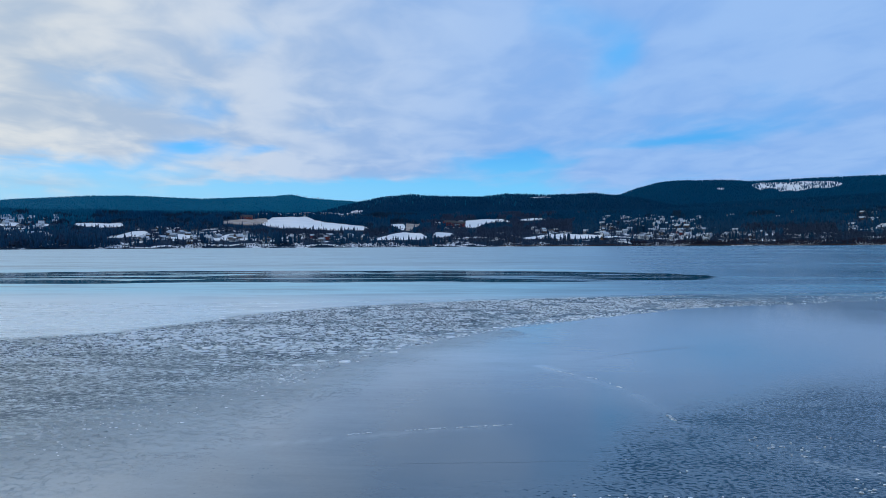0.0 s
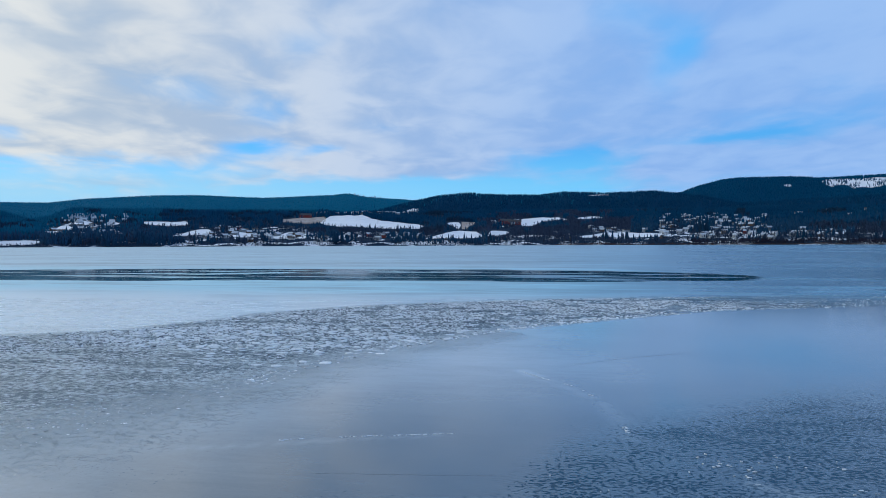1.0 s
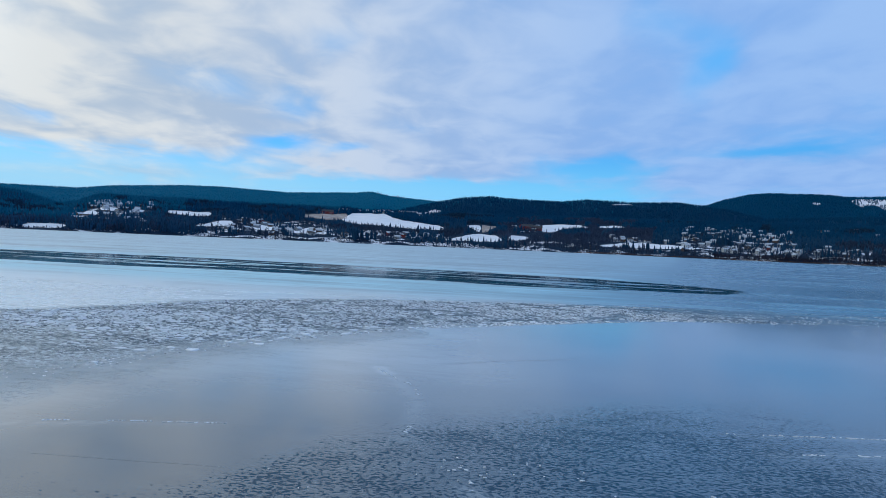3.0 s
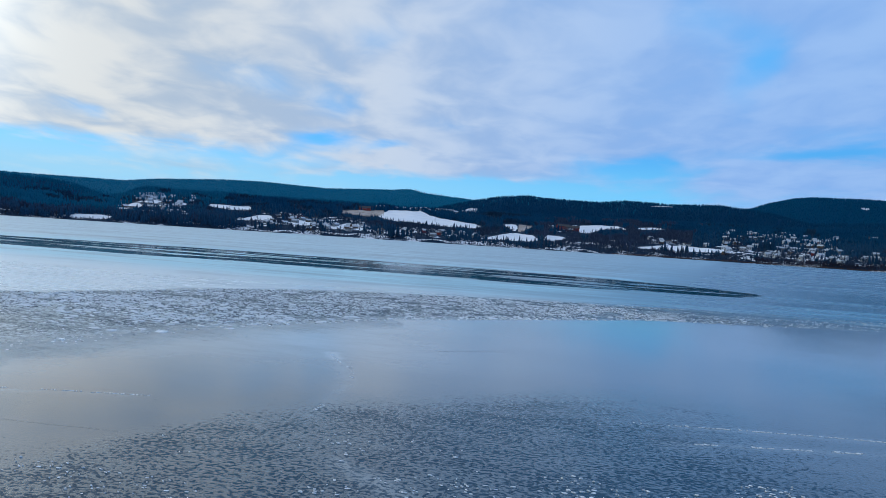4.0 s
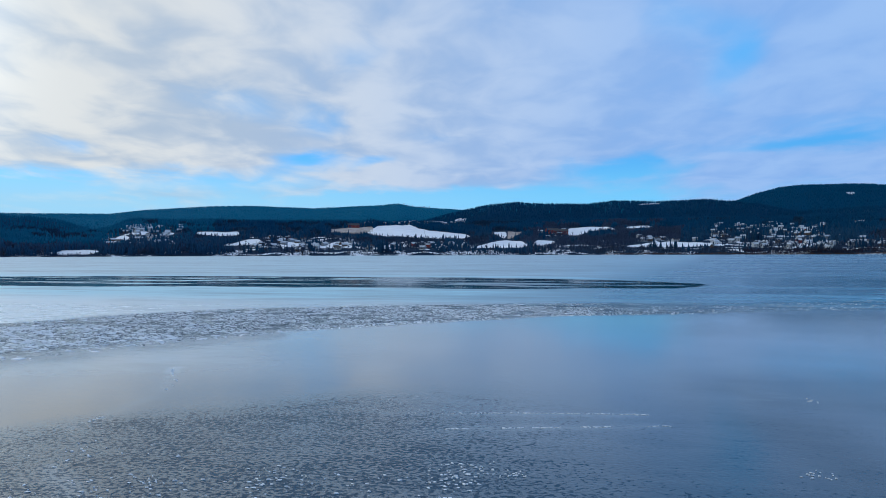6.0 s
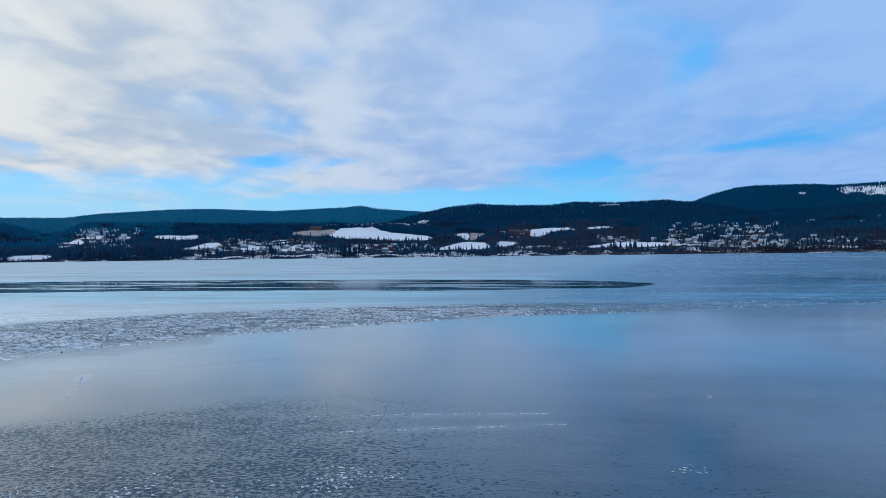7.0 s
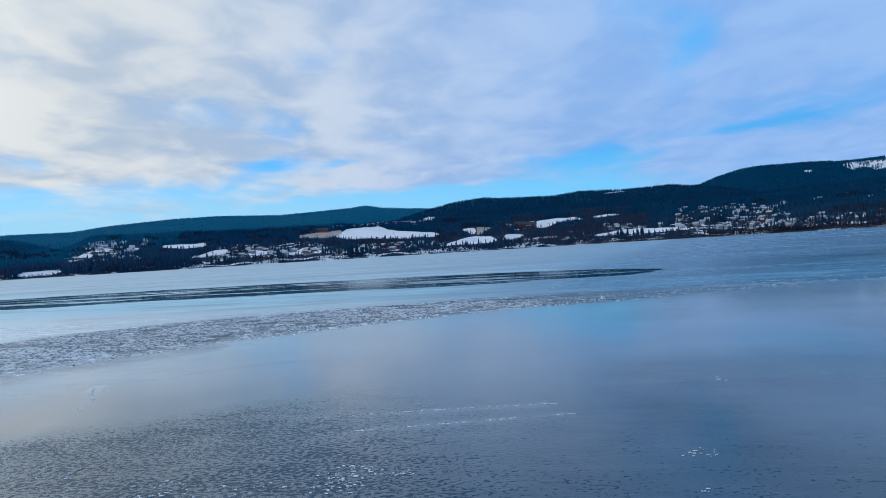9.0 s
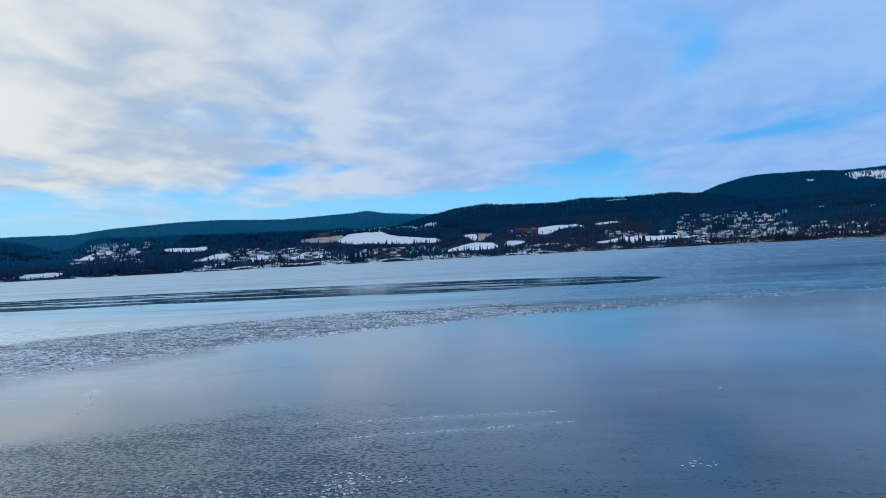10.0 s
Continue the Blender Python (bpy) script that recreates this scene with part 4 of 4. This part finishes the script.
def plates(name, x, y, size, thick_, mat, label, category, tilt=0.12, deep=0.4):
    """Thin irregular plates lying flat, each with its own outline, in one mesh."""
    n, k = len(x), 6
    ang = (np.arange(k) + rng.uniform(-0.3, 0.3, (n, k))) * 2 * math.pi / k
    rad = size[:, None] * rng.uniform(0.5, 1.0, (n, k))
    turn = rng.normal(-0.1, 0.25, n)
    px, py = rad * np.cos(ang), rad * np.sin(ang) * deep
    cx, cy = px * np.cos(turn)[:, None] - py * np.sin(turn)[:, None], px * np.sin(turn)[:, None] + py * np.cos(turn)[:, None]
    slope = rng.normal(0, tilt, (n, 2))
    z = thick_[:, None] + np.abs(cx * slope[:, :1] + cy * slope[:, 1:])
    top = np.stack([x[:, None] + cx * 0.85, y[:, None] + cy * 0.85, z], -1)
    foot = np.stack([x[:, None] + cx, y[:, None] + cy, 0 * z - 0.004], -1)
    v = np.concatenate([top, foot], 1)
    j = np.arange(k)
    wall = np.stack([k + j, k + (j + 1) % k, (j + 1) % k, j], 1)
    lid = np.array([(0, 1, 2, 3), (3, 4, 5, 0)])
    f = (np.concatenate([wall, lid])[None] + (np.arange(n) * 2 * k)[:, None, None]).reshape(-1, 4)
    return tagged(new(name, sheet(name, v.reshape(-1, 3), f, mat, False)), label, category, kind="stuff")


def in_belt(count, u0, u1):
    u = rng.uniform(u0, u1, count)
    t = rng.beta(1.3, 1.1, count) * 1.1 - 0.1
    v = np.interp(u, NEAR_U, NEAR_V) * (1 - t) + np.interp(u, FAR_U, FAR_V) * t
    return u, t, (u - v) * 0.70711, (u + v) * 0.70711


u, t, x, y = in_belt(150000, 2, 66)
clump = ripple(x / 1.6, y / 1.0, 61, 3)
low = fade(16, 6, u) * fade(0.75, 0.3, t)
keep = (clump > -0.15 + 0.25 * fade(40, 62, u) + 0.2 * low) & (rng.random(len(x)) < (0.30 - 0.12 * low) * (1 - 0.8 * fade(34, 52, u)))
x, y, u, clump, low = x[keep], y[keep], u[keep], clump[keep], low[keep]
size = (0.025 + 0.10 * rng.random(len(x)) ** 2 + 0.02 * np.clip(clump, 0, 1)) * (1 - 0.4 * low) * (1 - 0.45 * fade(34, 50, u))
plates("brash_ice", x, y, size, (0.005 + 0.024 * rng.random(len(x)) ** 2) * (1 - 0.7 * low), SHARD, "belt of broken frosted ice plates frozen into the lake", "brash ice", 0.10, 0.7)

# white wind crust between the plates
u, t, x, y = in_belt(1500, 8, 60)
keep = rng.random(1500) > fade(30, 50, u)
x, y = x[keep], y[keep]
plates("snow_crust", x, y, 0.06 + 0.30 * rng.random(len(x)) ** 3, rng.uniform(0.01, 0.03, len(x)), CRUMB, "white wind-packed snow crust on broken ice", "snow", 0.03, 0.7)

# crumbs of snow on the grainy ice
def crumb_places(count, keep_share):
    """Where crumbs lie: thinly over the grainy ice, thick in a few drifts."""
    x, y = rng.uniform(-1, 10, count), rng.uniform(10, 17.2, count)
    keep = (ripple(x / 1.1, y / 0.9, 71, 3) > 0.12) & (y < 17.2 - 0.22 * np.abs(x - 6)) & (rng.random(count) < keep_share * (0.25 + 0.75 * fade(17, 13.5, y)))
    x, y = [x[keep]], [y[keep]]
    for cx, cy, wide, deep, share in ((10.5, 16.2, 0.28, 0.42, 0.30), (11.3, 16.5, 0.12, 0.10, 0.06), (7.5, 15.4, 0.22, 0.35, 0.12), (8.6, 15.0, 0.8, 0.4, 0.12), (16.05, 17.8, 0.14, 0.14, 0.05), (15.9, 16.0, 0.06, 0.06, 0.02), (17.3, 24.1, 0.15, 0.2, 0.02), (5.6, 14.4, 0.6, 0.35, 0.10)):
        n = int(count * share * 0.04)
        x.append(rng.normal(cx, wide, n)), y.append(rng.normal(cy, deep, n))
    return np.concatenate(x), np.concatenate(y)


x, y = crumb_places(5000, 0.22)
plates("snow_crumbs", x, y, 0.018 + 0.04 * rng.random(len(x)) ** 2.5, rng.uniform(0.006, 0.018, len(x)), CRUMB, "scattered crumbs of white snow on dark ice", "snow", 0.05)


def dashes(name, line, width, gaps, label, seed):
    """A broken line of snow or frozen-over crack along a few turning points."""
    rnd = np.random.default_rng(seed)
    pts = np.array(line, float)
    seg = np.r_[0, np.cumsum(np.hypot(*np.diff(pts, axis=0).T))]
    s = np.sort(rnd.uniform(0, seg[-1], int(seg[-1] * 26)))
    s = s[ripple(s * 1.7, 0 * s, seed, 2) > gaps]
    px = np.interp(s, seg, pts[:, 0]) + rnd.normal(0, width * 0.5, len(s))
    py = np.interp(s, seg, pts[:, 1]) + rnd.normal(0, width * 0.5, len(s))
    return plates(name, px, py, rnd.uniform(0.3, 1.0, len(s)) * width + 0.015, rnd.uniform(0.004, 0.008, len(s)), CRACK, label, "ice track", 0.0)


dashes("snow_track", ((8.5, 18.8), (11.0, 19.6), (14.0, 20.6)), 0.045, -0.1, "faint dashed snow track across the ice", 3)
dashes("snow_track", ((8.2, 20.2), (11.1, 21.0), (13.5, 21.5)), 0.035, 0.05, "faint dashed snow track across the ice", 4)
dashes("snow_track", ((-6.9, 14.7), (-5.7, 15.5), (-3.9, 16.2), (-1.7, 16.9)), 0.035, 0.0, "thin dashed snow track on smooth ice", 5)
dashes("ice_crack", ((-1.1, 24.3), (-0.3, 23.2)), 0.04, -0.1, "short pale crack healed in the ice", 6)
dashes("ice_crack", ((-0.3, 23.2), (0.7, 22.1), (1.3, 20.6), (2.0, 16.8)), 0.04, 0.2, "long faint crack healed in the ice", 7)
dashes("ice_crack", ((3.6, 14.9), (4.6, 14.3), (5.4, 13.6)), 0.05, 0.1, "pale healed crack among snow crumbs", 8)


def hairline(line, width, label):
    """A narrow dark crack in the ice along a few turning points."""
    pts = np.array(line, float)
    seg = np.r_[0, np.cumsum(np.hypot(*np.diff(pts, axis=0).T))]
    s = np.linspace(0, seg[-1], 80)
    px, py = np.interp(s, seg, pts[:, 0]) + 0.03 * ripple(s * 2, 0 * s, 81), np.interp(s, seg, pts[:, 1]) + 0.04 * ripple(s * 2, 0 * s, 83)
    half = width * (0.6 + 0.4 * ripple(s * 3, 0 * s, 85)) / 2
    v = np.stack([np.stack([px, py - half, 0 * s + 0.004], 1), np.stack([px, py + half, 0 * s + 0.004], 1)])
    tagged(new("ice_crack", sheet("ice_crack", v.reshape(-1, 3), lattice(2, 80), DARK_CRACK)), label, "ice crack", kind="stuff")


hairline(((0.1, 25.2), (2.2, 27.2), (4.6, 28.9)), 0.035, "thin dark crack across the smooth ice")
hairline(((-3.6, 14.0), (-2.2, 14.2), (-0.3, 14.5)), 0.010, "hair-thin dark crack in the ice")

# the nearest larger plates and crumbs, each a piece of its own
rng = np.random.default_rng(9)


def piece_mesh(name, seed, flat, mat):
    rnd = random.Random(seed)
    bm = bmesh.new()
    k = 7
    rim = [(rnd.uniform(0.6, 1.0), (j + rnd.uniform(-0.3, 0.3)) * 2 * math.pi / k) for j in range(k)]
    foot = [bm.verts.new((r * math.cos(a), 0.55 * r * math.sin(a), -0.05 * flat)) for r, a in rim]
    brow = [bm.verts.new((0.92 * r * math.cos(a), 0.5 * r * math.sin(a), flat * rnd.uniform(0.5, 0.9))) for r, a in rim]
    top = bm.verts.new((rnd.uniform(-0.2, 0.2), rnd.uniform(-0.1, 0.1), flat))
    for j in range(k):
        i = (j + 1) % k
        bm.faces.new((foot[j], foot[i], brow[i], brow[j]))
        bm.faces.new((brow[j], brow[i], top))
    me_ = bpy.data.meshes.new(name)
    bm.to_mesh(me_), bm.free()
    me_.materials.append(mat)
    return me_


def strew(name, kinds, x, y, size):
    for i in range(len(x)):
        ob = new(name, kinds[i % len(kinds)])
        ob.parent = lake
        ob.matrix_basis = pose(float(x[i]), float(y[i]), 0.002, 0, 0, float(rng.normal(0, 25))) @ Matrix.Scale(float(size[i]), 4)


u, t, x, y = in_belt(1200, 6, 34)
pick = np.argsort(y)[100:390]
strew("ice_plate", [piece_mesh("ice_plate", i, 0.16, SHARD) for i in range(6)], x[pick], y[pick], rng.uniform(0.10, 0.26, len(pick)))
x, y = crumb_places(2600, 0.13)
pick = rng.permutation(len(x))[:270]
strew("snow_crumb", [piece_mesh("snow_crumb", 50 + i, 0.18, CRUMB) for i in range(6)], x[pick], y[pick], 0.022 + 0.035 * rng.random(len(pick)) ** 2)
